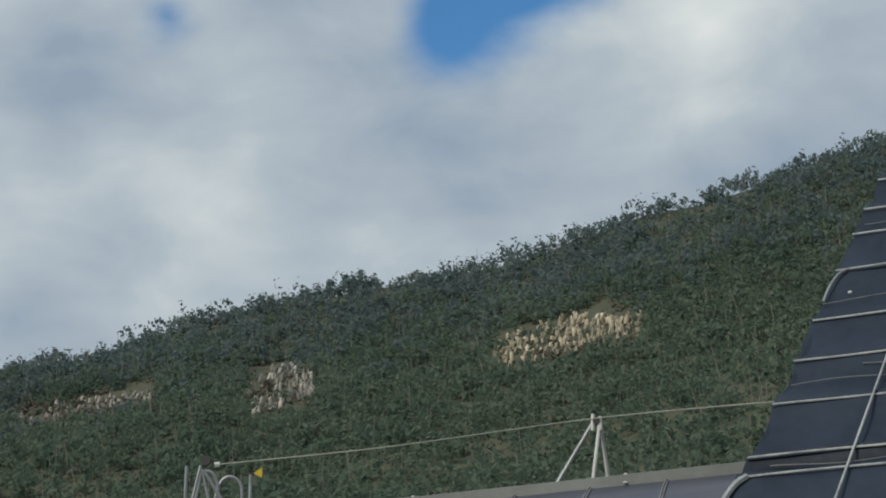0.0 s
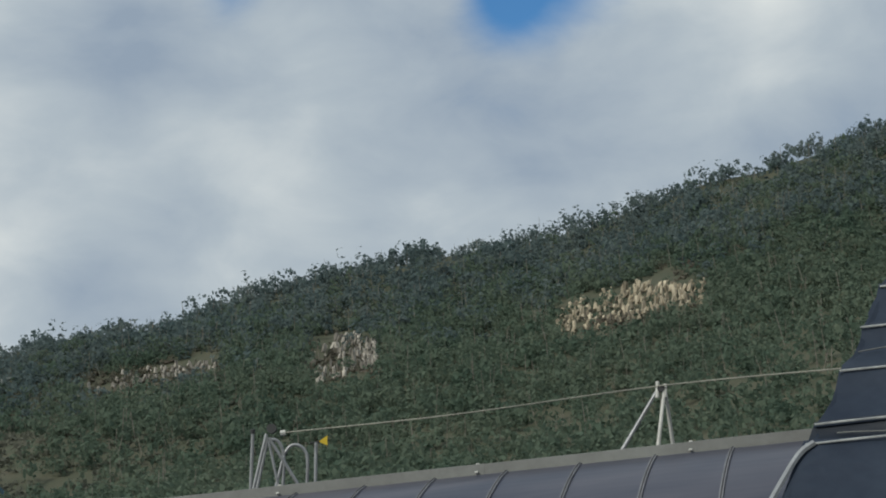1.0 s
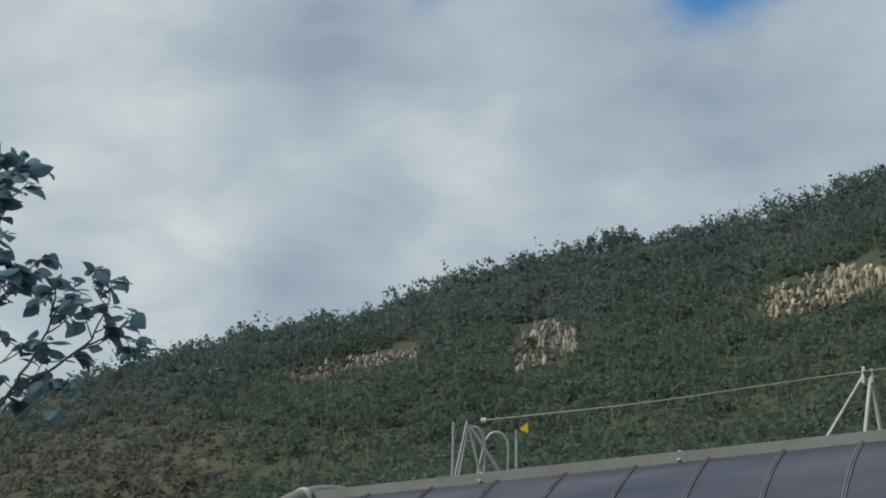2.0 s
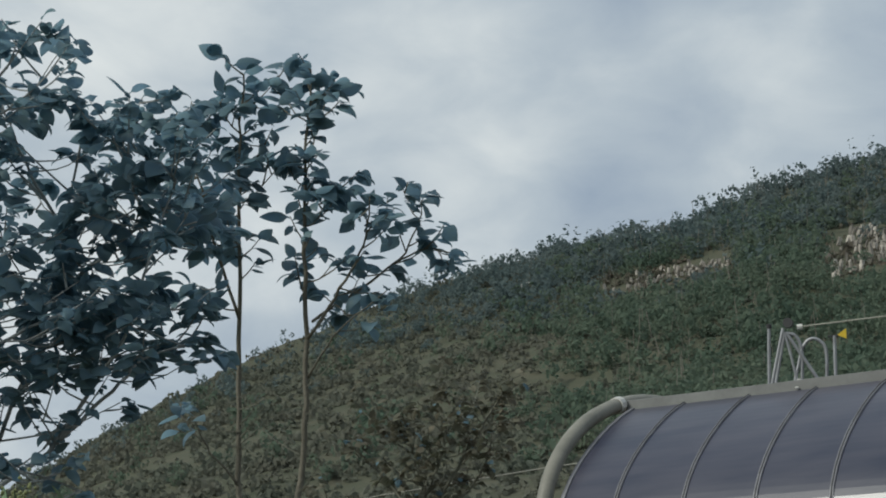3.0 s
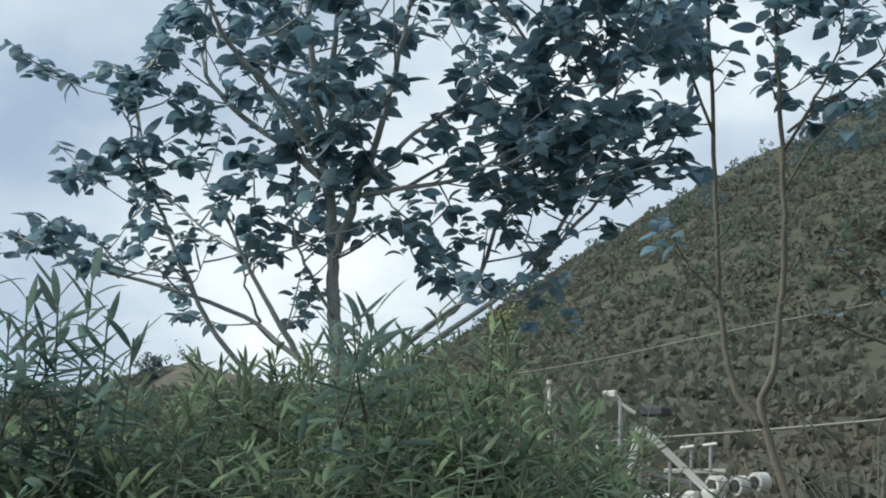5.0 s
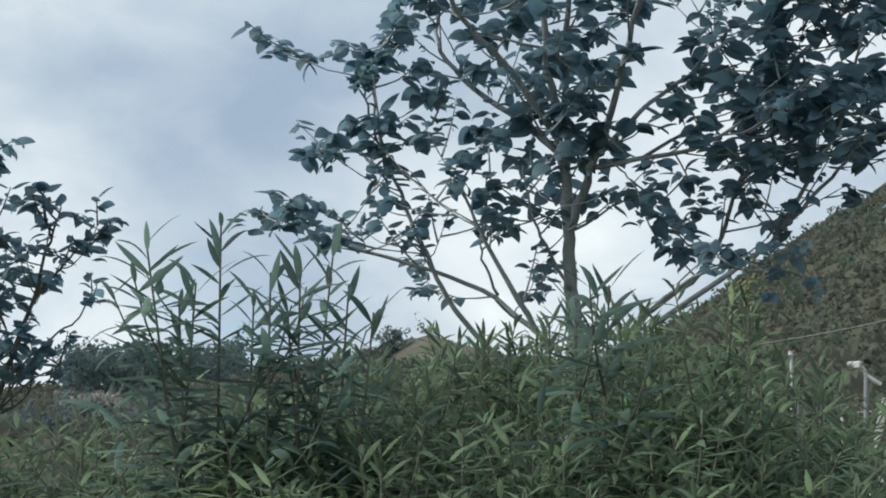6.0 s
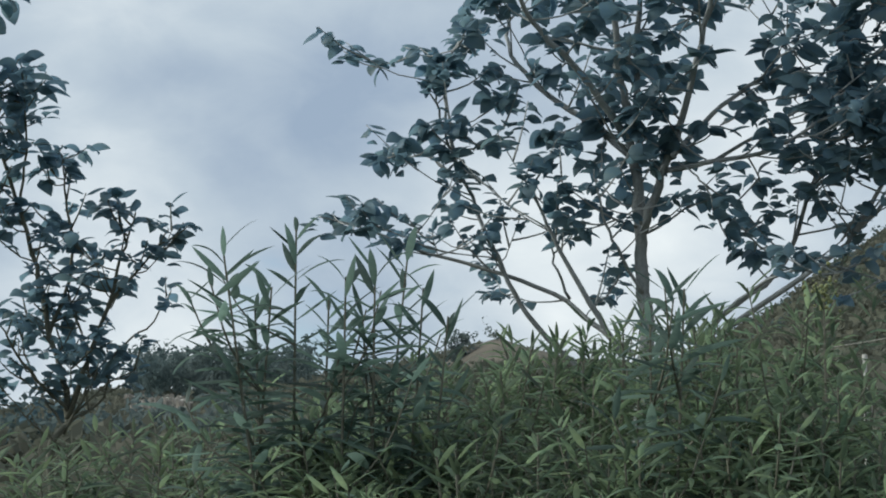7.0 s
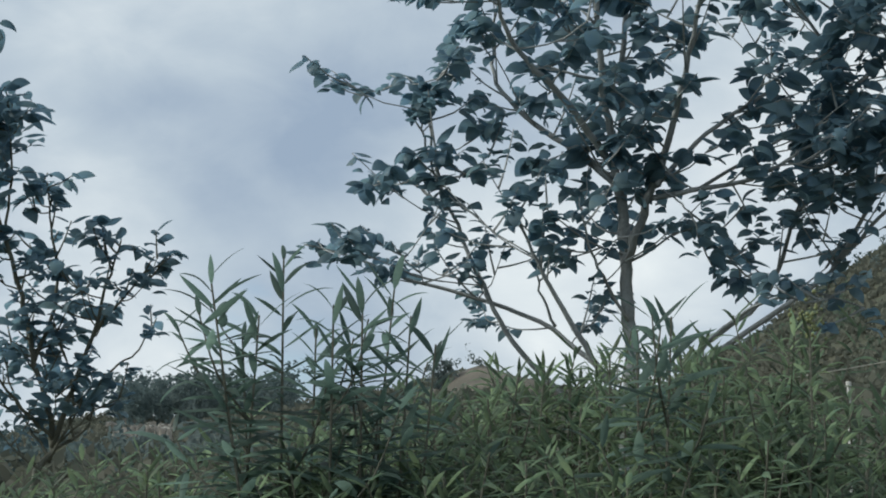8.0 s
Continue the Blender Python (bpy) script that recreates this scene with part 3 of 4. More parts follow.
part("rope_knot", box(Matrix.Translation(roof_at(0.578, 0.34, 0.08)), (0.06, 0.05, 0.05), 0.018), M_WHITE, shed)
# lower lip bending down to the gutter, closed walls and back slope
lip = [roof_at(0.02, 0.1, 0.1), roof_at(-0.01, -0.02, 0.1), roof_at(-0.10, -0.09, 0.08), roof_at(-0.34, -0.2, 0.06)]
part("edge_strip", tube(bmesh.new(), spline(lip, 10), 0.04, 0.04, 6), M_ALU, shed)
bm = bmesh.new()
low0, low1 = roof_at(-0.35, 0.1), roof_at(-0.35, 6.9)
top0, top1 = roof_at(1.25, 0.1), roof_at(1.25, 6.9)
back = -FRONT * 6.5
quads = [(top0, top1, low1 + back * 1.7, low0 + back * 1.7), (low0, low1, Vector((low1.x, low1.y, 0)), Vector((low0.x, low0.y, 0))),
         (low0 + back * 1.7, low1 + back * 1.7, Vector((*(low1 + back * 1.7).xy, 0)), Vector((*(low0 + back * 1.7).xy, 0)))]
for q in quads:
    bm.faces.new([bm.verts.new(p) for p in q])
for a, b, c in ((low0, top0, low0 + back * 1.7), (low1, top1, low1 + back * 1.7)):
    bm.faces.new([bm.verts.new(p) for p in (a, b, c)])
    bm.faces.new([bm.verts.new(p) for p in (a, c, Vector((c.x, c.y, 0)), Vector((a.x, a.y, 0)))])
bmesh.ops.recalc_face_normals(bm, faces=bm.faces[:])
bmesh.ops.solidify(bm, geom=bm.faces[:], thickness=0.06)
part("body", bm, M_TARP, shed)

# ---------------------------------------------------------------- cable supports on the ridge
tripod = thing("cable_tripod", "galvanised three-legged cable support on the ridge", "cable support", at=(2.65, 27.32, 6.53))
T0 = Vector(tripod.location)
apex = Vector((2.70, 27.15, 7.37)) - T0
for foot, side in (((1.98, 27.40, 6.44), 0.0), ((2.60, 27.15, 6.41), 0.11), ((2.92, 27.60, 6.52), 0.12)):
    part("leg", bar(Vector(foot) - T0 - Vector((0, 0, 0.12)), apex + Vector((side, 0, -0.02)), 0.034, 8, 0.028), M_ALU if side < 0.05 else M_WHITE, tripod)
part("head_pin", bar(apex + Vector((-0.02, 0, -0.15)), apex + Vector((0.01, 0, 0.12)), 0.03), M_WHITE, tripod)
part("head_pin", bar(apex + Vector((0.11, 0, -0.15)), apex + Vector((0.13, 0, 0.07)), 0.03), M_WHITE, tripod)
part("pulley", bar(apex + Vector((0.05, -0.04, 0)), apex + Vector((0.05, 0.04, 0)), 0.06, 12), M_DARK, tripod, "dark cable pulley")

gantry = thing("cable_gantry", "galvanised pipe frame with bent hoops anchoring the cable", "cable support", at=(-3.84, 28.74, 6.39))
G0 = Vector(gantry.location)


def gp(p):
    return Vector(p) - G0


low = Vector((0, 0, 0.14))
part("upright", bar(gp((-4.21, 28.70, 6.32)) - low, gp((-4.12, 28.53, 7.33)), 0.03), M_ALU, gantry)
part("cap", bar(gp((-4.12, 28.54, 7.29)), gp((-4.12, 28.52, 7.36)), 0.045), M_DARK, gantry)
part("leg", bar(gp((-4.20, 28.70, 6.32)) - low, gp((-3.89, 28.57, 7.28)), 0.03), M_ALU, gantry)
part("leg", bar(gp((-4.14, 28.71, 6.32)) - low, gp((-3.87, 28.59, 7.22)), 0.03), M_ALU, gantry)
part("leg", bar(gp((-3.70, 28.76, 6.36)) - low, gp((-3.87, 28.59, 7.21)), 0.024), M_ALU, gantry)
part("brace", bar(gp((-3.31, 28.81, 6.40)) - low, gp((-3.85, 28.59, 7.21)), 0.03), M_ALU, gantry)
part("brace", bar(gp((-3.82, 28.75, 6.36)) - low, gp((-3.61, 28.68, 6.93)), 0.028), M_ALU, gantry)
part("hoop", tube(bmesh.new(), spline([gp((-3.85, 28.60, 7.19)), gp((-3.72, 28.62, 7.16)), gp((-3.64, 28.66, 7.02)), gp((-3.62, 28.70, 6.80)), gp((-3.67, 28.79, 6.26))], 16), 0.03, 0.03), M_ALU, gantry, "bent pipe hoop", True)
part("hoop", tube(bmesh.new(), spline([gp((-3.61, 28.68, 6.93)), gp((-3.50, 28.67, 7.06)), gp((-3.36, 28.68, 7.07)), gp((-3.24, 28.72, 6.95)), gp((-3.22, 28.76, 6.74)), gp((-3.26, 28.83, 6.30))], 18), 0.03, 0.03), M_ALU, gantry, "bent pipe hoop", True)
part("sheave", bar(gp((-3.80, 28.57, 7.36)) + Vector((0, -0.05, 0)), gp((-3.80, 28.57, 7.36)) + Vector((0, 0.05, 0)), 0.085, 14), M_DARK, gantry, "dark cable sheave")
part("clamp", bar(gp((-3.66, 28.60, 7.28)), gp((-3.57, 28.61, 7.29)), 0.05), M_WHITE, gantry)

flag = thing("pennant_post", "thin steel post with a small yellow pennant", "flag", at=(-3.11, 28.83, 6.40))
F0 = Vector(flag.location)
part("post", bar((0, 0, -0.14), Vector((-3.06, 28.71, 7.11)) - F0, 0.03), M_ALU, flag)
part("arm", bar(Vector((-3.17, 28.70, 7.10)) - F0, Vector((-3.00, 28.71, 7.11)) - F0, 0.014), M_DARK, flag)
bm = bmesh.new()
tri = [Vector(p) - F0 for p in ((-3.02, 28.71, 7.12), (-2.86, 28.71, 7.22), (-2.87, 28.74, 7.05))]
front_tri = [bm.verts.new(p) for p in tri]
back_tri = [bm.verts.new(p + Vector((0, 0.012, 0))) for p in tri]
bm.faces.new(front_tri)
bm.faces.new(back_tri[::-1])
for i in range(3):
    bm.faces.new((front_tri[i], back_tri[i], back_tri[(i + 1) % 3], front_tri[(i + 1) % 3]))
part("pennant", bm, M_YELLOW, flag, "yellow triangular pennant")


def cable(name, label, points, r, n=24):
    bm = tube(bmesh.new(), spline(points, n), r, r, 5)
    return tagged(part(name, bm, M_CABLE), label, "cable")


cable("haul_cable", "thin steel cable strung over the ridge supports", [(-3.61, 28.61, 7.29), (-0.66, 27.03, 7.11), (2.72, 27.14, 7.41), (5.23, 24.87, 7.03), (7.34, 23.33, 6.73)], 0.012)
cable("power_line", "pale wire hanging across the foot of the hill", [(-22.50, 33.01, 4.19), (-20.24, 34.41, 4.61), (-17.77, 35.69, 5.18), (-14.88, 36.94, 5.72), (-11.04, 38.22, 6.33), (-9.66, 38.58, 6.48)], 0.016)
cable("low_wire", "pale wire above the dry grass", [(-12.17, 20.67, 2.26), (-10.32, 21.64, 2.39), (-8.60, 22.38, 2.53)], 0.02)

# ---------------------------------------------------------------- ride gear below: white frame, rollers, blade panel
frame_stand = thing("roller_frame", "white painted steel A-frame with a roller rail", "machine frame", at=(-10.31, 19.43, 1.39))
frame_stand.location.z = 0
R0 = Vector(frame_stand.location)


def rp(p):
    return Vector(p) - R0


part("leg", beam(rp((-10.67, 19.21, 2.39)), rp((-10.87, 19.11, 1.52)), 0.08, 0.09), M_WHITE, frame_stand)
part("leg", beam(rp((-10.65, 19.23, 2.39)), rp((-9.90, 19.64, 1.53)), 0.08, 0.09), M_WHITE, frame_stand)
part("crossbar", beam(rp((-10.78, 19.50, 2.35)), rp((-10.85, 19.47, 1.55)), 0.05, 0.05), M_ALU, frame_stand)
part("rail", beam(rp((-10.93, 19.08, 1.39)), rp((-9.74, 19.72, 1.51)), 0.16, 0.16), M_WHITE, frame_stand, "white roller rail")
part("deck", beam(rp((-10.83, 19.82, 1.79)), rp((-10.07, 20.22, 1.60)), 0.5, 0.06), M_ALU, frame_stand)
part("deck_rail", beam(rp((-10.70, 19.89, 1.84)), rp((-9.99, 20.26, 1.83)), 0.05, 0.06), M_WHITE, frame_stand)
for base in ((-10.54, 19.19, 1.42), (-10.29, 19.32, 1.44), (-10.07, 19.44, 1.47), (-9.85, 19.55, 1.49)):
    part("pad", box(Matrix.Translation(rp(base)), (0.2, 0.2, 0.22), 0.03), M_WHITE, frame_stand)
for p in ((-9.83, 19.67, 1.64), (-9.57, 19.80, 1.64), (-9.35, 19.91, 1.68)):
    c = rp(p)
    w = part("roller", bar(c + Vector((-0.03, -0.08, 0)), c + Vector((0.03, 0.08, 0)), 0.13, 18), M_WHITE, frame_stand, "white roller wheel")
    part("hub", bar(c + Vector((-0.04, -0.1, 0)), c + Vector((0.04, 0.1, 0)), 0.08, 14), M_DARK, w)
for a, b in (((-10.24, 19.80, 2.13), (-10.26, 19.79, 1.51)), ((-10.02, 19.91, 2.16), (-10.04, 19.90, 1.55)), ((-10.49, 19.66, 1.95), (-10.49, 19.67, 1.52)), ((-10.72, 19.54, 1.95), (-10.73, 19.54, 1.52))):
    part("stanchion", bar(rp(a), rp(b), 0.025), M_ALU, frame_stand)
for a in ((-10.30, 19.76, 2.13), (-10.04, 19.89, 2.16)):
    part("stanchion_arm", bar(rp(a) + Vector((-0.08, 0, 0)), rp(a) + Vector((0.12, 0, 0.02)), 0.02), M_WHITE, frame_stand)
for a in ((-10.83, 19.14, 1.45), (-9.81, 19.68, 1.50)):
    part("column", bar(rp(a), Vector((*rp(a).xy, 0)), 0.07), M_WHITE, frame_stand)

hook = thing("cable_bracket", "white bent bracket with a dark drive box", "machine bracket", at=(-10.39, 18.21, 2.55))
hook.location.z = 0
H0 = Vector(hook.location)
part("arm", tube(bmesh.new(), spline([Vector(p) - H0 for p in ((-10.56, 18.10, 2.77), (-10.43, 18.18, 2.74), (-10.35, 18.23, 2.62), (-10.23, 18.31, 2.52))], 10), 0.032, 0.025), M_WHITE, hook)
part("plate", box(Matrix.Translation(Vector((-10.48, 18.15, 2.76)) - H0), (0.17, 0.06, 0.09), 0.015), M_WHITE, hook)
part("drive_box", box(Matrix.Translation(Vector((-10.20, 18.78, 2.56)) - H0), (0.34, 0.22, 0.13), 0.03), M_BLUE, hook, "dark blue drive box")
part("mast", bar(Vector((-10.37, 18.22, 2.69)) - H0, Vector((*(Vector((-10.48, 18.19, 1.46)) - H0).xy, 0)), 0.03), M_ALU, hook)
for px in ((-8.48, 13.52, 2.57), (-8.46, 13.56, 2.15), (-8.11, 13.78, 1.96)):
    p = Vector(px)
    st = thing("fence_stake", "slim white stake standing in the shrubs", "stake", "white stakes", (p.x, p.y, 0))
    part("rod", bar((0, 0, 0), (0.02, 0, p.z), 0.018, 7), M_WHITE, st)
    part("cap", bar((0.02, 0, p.z), (0.02, 0, p.z + 0.05), 0.026, 8), M_WHITE, st)

blade = thing("blade_panel", "white curved sheet-metal panel with a pipe handle", "machine panel", at=(-7.81, 22.72, 2.71))
blade.location.z = 0
B0 = Vector(blade.location)
top = spline([Vector(p) - B0 for p in ((-8.61, 22.44, 2.34), (-8.24, 22.57, 2.72), (-7.95, 22.65, 2.96), (-7.65, 22.76, 2.85), (-7.35, 22.86, 2.82))], 14)
bot = spline([Vector(p) - B0 for p in ((-8.55, 22.47, 2.11), (-8.18, 22.60, 2.41), (-7.88, 22.70, 2.58), (-7.59, 22.80, 2.62), (-7.36, 22.87, 2.65))], 14)
bm = bmesh.new()
rings = [[bm.verts.new(p) for p in (a, b, b + Vector((0.02, 0.06, 0)), a + Vector((0.02, 0.06, 0)))] for a, b in zip(top, bot)]
for p, q in zip(rings, rings[1:]):
    for k in range(4):
        bm.faces.new((p[k], p[(k + 1) % 4], q[(k + 1) % 4], q[k]))
bm.faces.new(rings[0][::-1])
bm.faces.new(rings[-1])
part("panel", bm, M_WHITE, blade)
part("handle", tube(bmesh.new(), spline([Vector(p) - B0 for p in ((-7.55, 22.81, 2.63), (-7.53, 22.82, 2.40), (-7.65, 22.79, 2.29), (-7.97, 22.68, 2.19), (-8.26, 22.58, 2.10))], 14), 0.035, 0.035), M_WHITE, blade, "bent pipe handle")
part("foot", bar(bot[6] + Vector((0, 0.1, 0)), Vector((*(bot[6] + Vector((0, 0.1, 0))).xy, 0)), 0.05), M_ALU, blade)

bracket = thing("scroll_bracket", "pale cast bracket hung with a chain beside the greenhouse", "bracket", at=(-7.45, 23.88, 2.83))
bracket.location.z = 0
K0 = Vector(bracket.location)
curve = spline([Vector(p) - K0 for p in ((-7.68, 23.79, 3.23), (-7.52, 23.84, 3.20), (-7.44, 23.88, 3.03), (-7.43, 23.89, 2.83), (-7.48, 23.88, 2.61), (-7.62, 23.85, 2.48), (-7.68, 23.83, 2.45))], 18)
part("scroll", tube(bmesh.new(), curve, 0.085, 0.07, 8), M_WHITE, bracket)
part("arm", beam(Vector((-7.44, 23.89, 2.79)) - K0, Vector((-7.12, 23.99, 2.81)) - K0, 0.1, 0.16), M_PIPE, bracket)
part("foot", bar(curve[-3], Vector((*curve[-3].xy, 0)), 0.06), M_WHITE, bracket)
for k in range(6):
    c = Vector((-7.59, 23.83, 3.03)) - K0 + Vector((0, 0, -0.1 * k))
    part("chain_link", tube(bmesh.new(), [c + Vector((0.03 * math.sin(a), 0.012 * (k % 2), 0.055 * math.cos(a))) for a in np.linspace(0, 6.283, 9)], 0.012, 0.012, 5, False), M_WHITE, bracket)


# ---------------------------------------------------------------- leaves
def leaf_mesh(name, length, width, bend, mat, cup=0.2, rows=8, low=0.5, stalk=0.12):
    """One leaf along +x from its stalk: the midrib arches by bend degrees, the blade is cupped and drawn out to a point."""
    bm = bmesh.new()
    ring, x, z = [], 0.0, 0.0
    broad = max(v ** low * (1 - v) ** 0.9 for v in (k / 50 for k in range(1, 50)))
    for i in range(rows + 1):
        u = i / rows
        v = max(0.0, (u - stalk) / (1 - stalk))
        w = max(0.0015, width * 0.5 * v ** low * (1 - v) ** 0.9 / broad) if u < 1 else 0.0
        a = -radians(bend) * u * (0.5 + 0.5 * u)
        if w == 0:
            ring.append([bm.verts.new((x, 0, z))])
        else:
            dx, dz = math.sin(a) * w * cup, -math.cos(a) * w * cup
            ring.append([bm.verts.new((x + dx, -w, z + dz)), bm.verts.new((x, 0, z)), bm.verts.new((x + dx, w, z + dz))])
        x, z = x + math.cos(a) * length / rows, z + math.sin(a) * length / rows
    for a, b in zip(ring, ring[1:]):
        if len(b) == 1:
            bm.faces.new((a[0], a[1], b[0]))
            bm.faces.new((a[1], a[2], b[0]))
        else:
            bm.faces.new((a[0], a[1], b[1], b[0]))
            bm.faces.new((a[1], a[2], b[2], b[1]))
    bmesh.ops.triangulate(bm, faces=bm.faces[:])
    me = bpy.data.meshes.new(name)
    bm.to_mesh(me)
    bm.free()
    me.materials.append(mat)
    me.polygons.foreach_set("use_smooth", [True] * len(me.polygons))
    return me


BROAD = [leaf_mesh("leaf", n, w, d, M_LEAF, c) for n, w, d, c in ((0.20, 0.118, 60, 0.25), (0.19, 0.122, 95, 0.12), (0.21, 0.104, 125, 0.35), (0.18, 0.112, 80, -0.2), (0.20, 0.10, 40, 0.3))]
LANCE = [leaf_mesh("leaf", 0.20, 0.031, d, M_LANCE_BACKLIT, c, 4, 0.65, 0.04) for d, c in ((12, 0.4), (42, 0.2), (88, 0.4))]
TALL_LANCE = [leaf_mesh("leaf", 0.235, 0.036, d, M_LANCE_BACKLIT, c, 6, 0.65, 0.04) for d, c in ((10, 0.3), (32, 0.15), (62, 0.35))]


def leaf_pose(p, out, size, r, drop=0.5):
    """A leaf at p that leaves its twig outwards and arches over."""
    d = Vector((out.x, out.y, out.z * 0.6)) + Vector((r.uniform(-0.3, 0.3), r.uniform(-0.3, 0.3), r.uniform(-0.35, 0.55) - drop))
    q = d.normalized().to_track_quat("X", "Z").to_matrix().to_4x4()
    return Matrix.Translation(p) @ q @ pose(0, 0, 0, r.uniform(-50, 50)) @ Matrix.Diagonal((size, size * r.uniform(0.8, 1.15), size, 1))


def joined(name, shapes, poses, mat, parent, label=""):
    vs, fs, base = [], [], 0
    flat = []
    for me in shapes:
        v = np.empty(len(me.vertices) * 3, np.float32)
        me.vertices.foreach_get("co", v)
        f = np.empty(len(me.loops), np.int32)
        me.loops.foreach_get("vertex_index", f)
        flat.append((v.reshape(-1, 3), f.reshape(-1, 3)))
    for i, m in enumerate(poses):
        v, f = flat[i % len(flat)]
        a = np.array(m)
        vs.append(v @ a[:3, :3].T + a[:3, 3])
        fs.append(f + base)
        base += len(v)
    ob = new(name, mesh_from(name, np.concatenate(vs), np.concatenate(fs), mat, True))
    ob.parent = parent
    return tagged(ob, label, kind="stuff")


def leafy_tree(name, label, base, stems, seed, leaf_size, twigs, per_twig, singles, twig_len, bark, leaves_mat, drop=0.5, shapes=BROAD, sides=1.6, side_len=0.7, small_low=0.6, low_leaf=1.0):
    """stems: (points, radius at the foot, radius at the tip, where the leaves begin: 0 to 1, twigs for each metre)."""
    r = random.Random(seed)
    base = Vector(base)
    tree = thing(name, label, "tree", at=base)
    poses = []
    todo = [(i, *stem, None) for i, stem in enumerate(stems)]
    while todo:
        k, pts, r0, r1, bare, rate, under = todo.pop(0)
        bare *= low_leaf if k else 1.0
        pts = [Vector(p) - base for p in pts] if under is None else pts
        line = spline(pts, max(8, len(pts) * 4)) if under is None else spline(pts, 6)
        for i in range(1, len(line) - 1):
            line[i] = line[i] + Vector((r.uniform(-1, 1), r.uniform(-1, 1), 0)) * 0.012
        limb = part("trunk" if k == 0 else "branch" if under is None else "side_branch", tube(bmesh.new(), line, r0, r1, 8 if r0 > 0.03 else 6), bark, under or tree, smooth=True)
        length = sum((b - a).length for a, b in zip(line, line[1:]))
        if under is None:
            n_side = int(length * (1 - bare) * sides * rate)
            for j in range(n_side):
                f = (bare * 0.9 + (0.97 - bare * 0.9) * (j + r.random()) / n_side) * (len(line) - 1)
                i = min(int(f), len(line) - 2)
                p = line[i].lerp(line[i + 1], f - i)
                a = r.uniform(0, 6.28)
                d = ((line[i + 1] - line[i]).normalized() * 0.55 + Vector((math.cos(a), math.sin(a), r.uniform(-0.35, 0.45)))).normalized() * side_len * min(1.0, 0.35 + r0 / 0.03) * r.uniform(0.5, 1.15)
                todo.append((k + 100, [p, p + d * 0.5 + Vector((0, 0, -0.03)), p + d + Vector((0, 0, 0.05))], max(0.005, r1), 0.003, 0.3, 0.9, limb))
        count = max(2, int(length * (1 - bare) * rate * twigs))
        bm = bmesh.new()
        for j in range(count):
            s = bare + (1 - bare) * (j + r.random()) / count
            f = s * (len(line) - 1)
            i = min(int(f), len(line) - 2)
            p = line[i].lerp(line[i + 1], f - i)
            along = (line[i + 1] - line[i]).normalized()
            out = (along * r.uniform(0.2, 1.0) + Vector((r.uniform(-1, 1), r.uniform(-1, 1), r.uniform(-0.4, 0.55)))).normalized()
            size = twig_len * r.uniform(0.4, 1.2) * (1.15 - 0.4 * s)
            tip = p + out * size
            mid = p.lerp(tip, 0.5) + Vector((0, 0, -0.04 * size))
            tw = spline([p, mid, tip + Vector((0, 0, 0.08 * size))], 5)
            tube(bm, tw, 0.0075, 0.003, 4, False)
            for n_ in range(per_twig):
                u = (n_ + r.random()) / per_twig
                f2 = (0.45 + 0.55 * u ** 0.6) * 3.999
                i2 = int(f2)
                q = tw[i2].lerp(tw[i2 + 1], f2 - i2)
                turn_ = r.uniform(0, 6.28)
                fan = (out * 0.6 + Vector((math.cos(turn_), math.sin(turn_), r.uniform(-0.1, 0.5)))).normalized()
                full = r.uniform(0.85, 1.3) if r.random() < 0.55 else r.uniform(0.25, 0.65)
                young = min(1.0, max(small_low, small_low + (1 - small_low) * (q.z + base.z - 2.5) / 1.3))
                poses.append(leaf_pose(q, fan, leaf_size * full * young, r, drop))
        for n_ in range(5):
            poses.append(leaf_pose(line[-1] - Vector((0, 0, 0.03 * n_)), Vector((r.uniform(-1, 1), r.uniform(-1, 1), 0.7)), leaf_size * r.uniform(0.6, 1.1), r, drop * 0.5))
        tagged(part("twig_growth", bm, bark, limb if under is None else tree), kind="stuff")
    r.shuffle(poses)
    for i, m in enumerate(poses[:singles]):
        piece("leaf", shapes[i % len(shapes)], tree, m)
    joined("crown", shapes, poses[singles:], leaves_mat, tree, "crown of drooping leaves")
    return tree


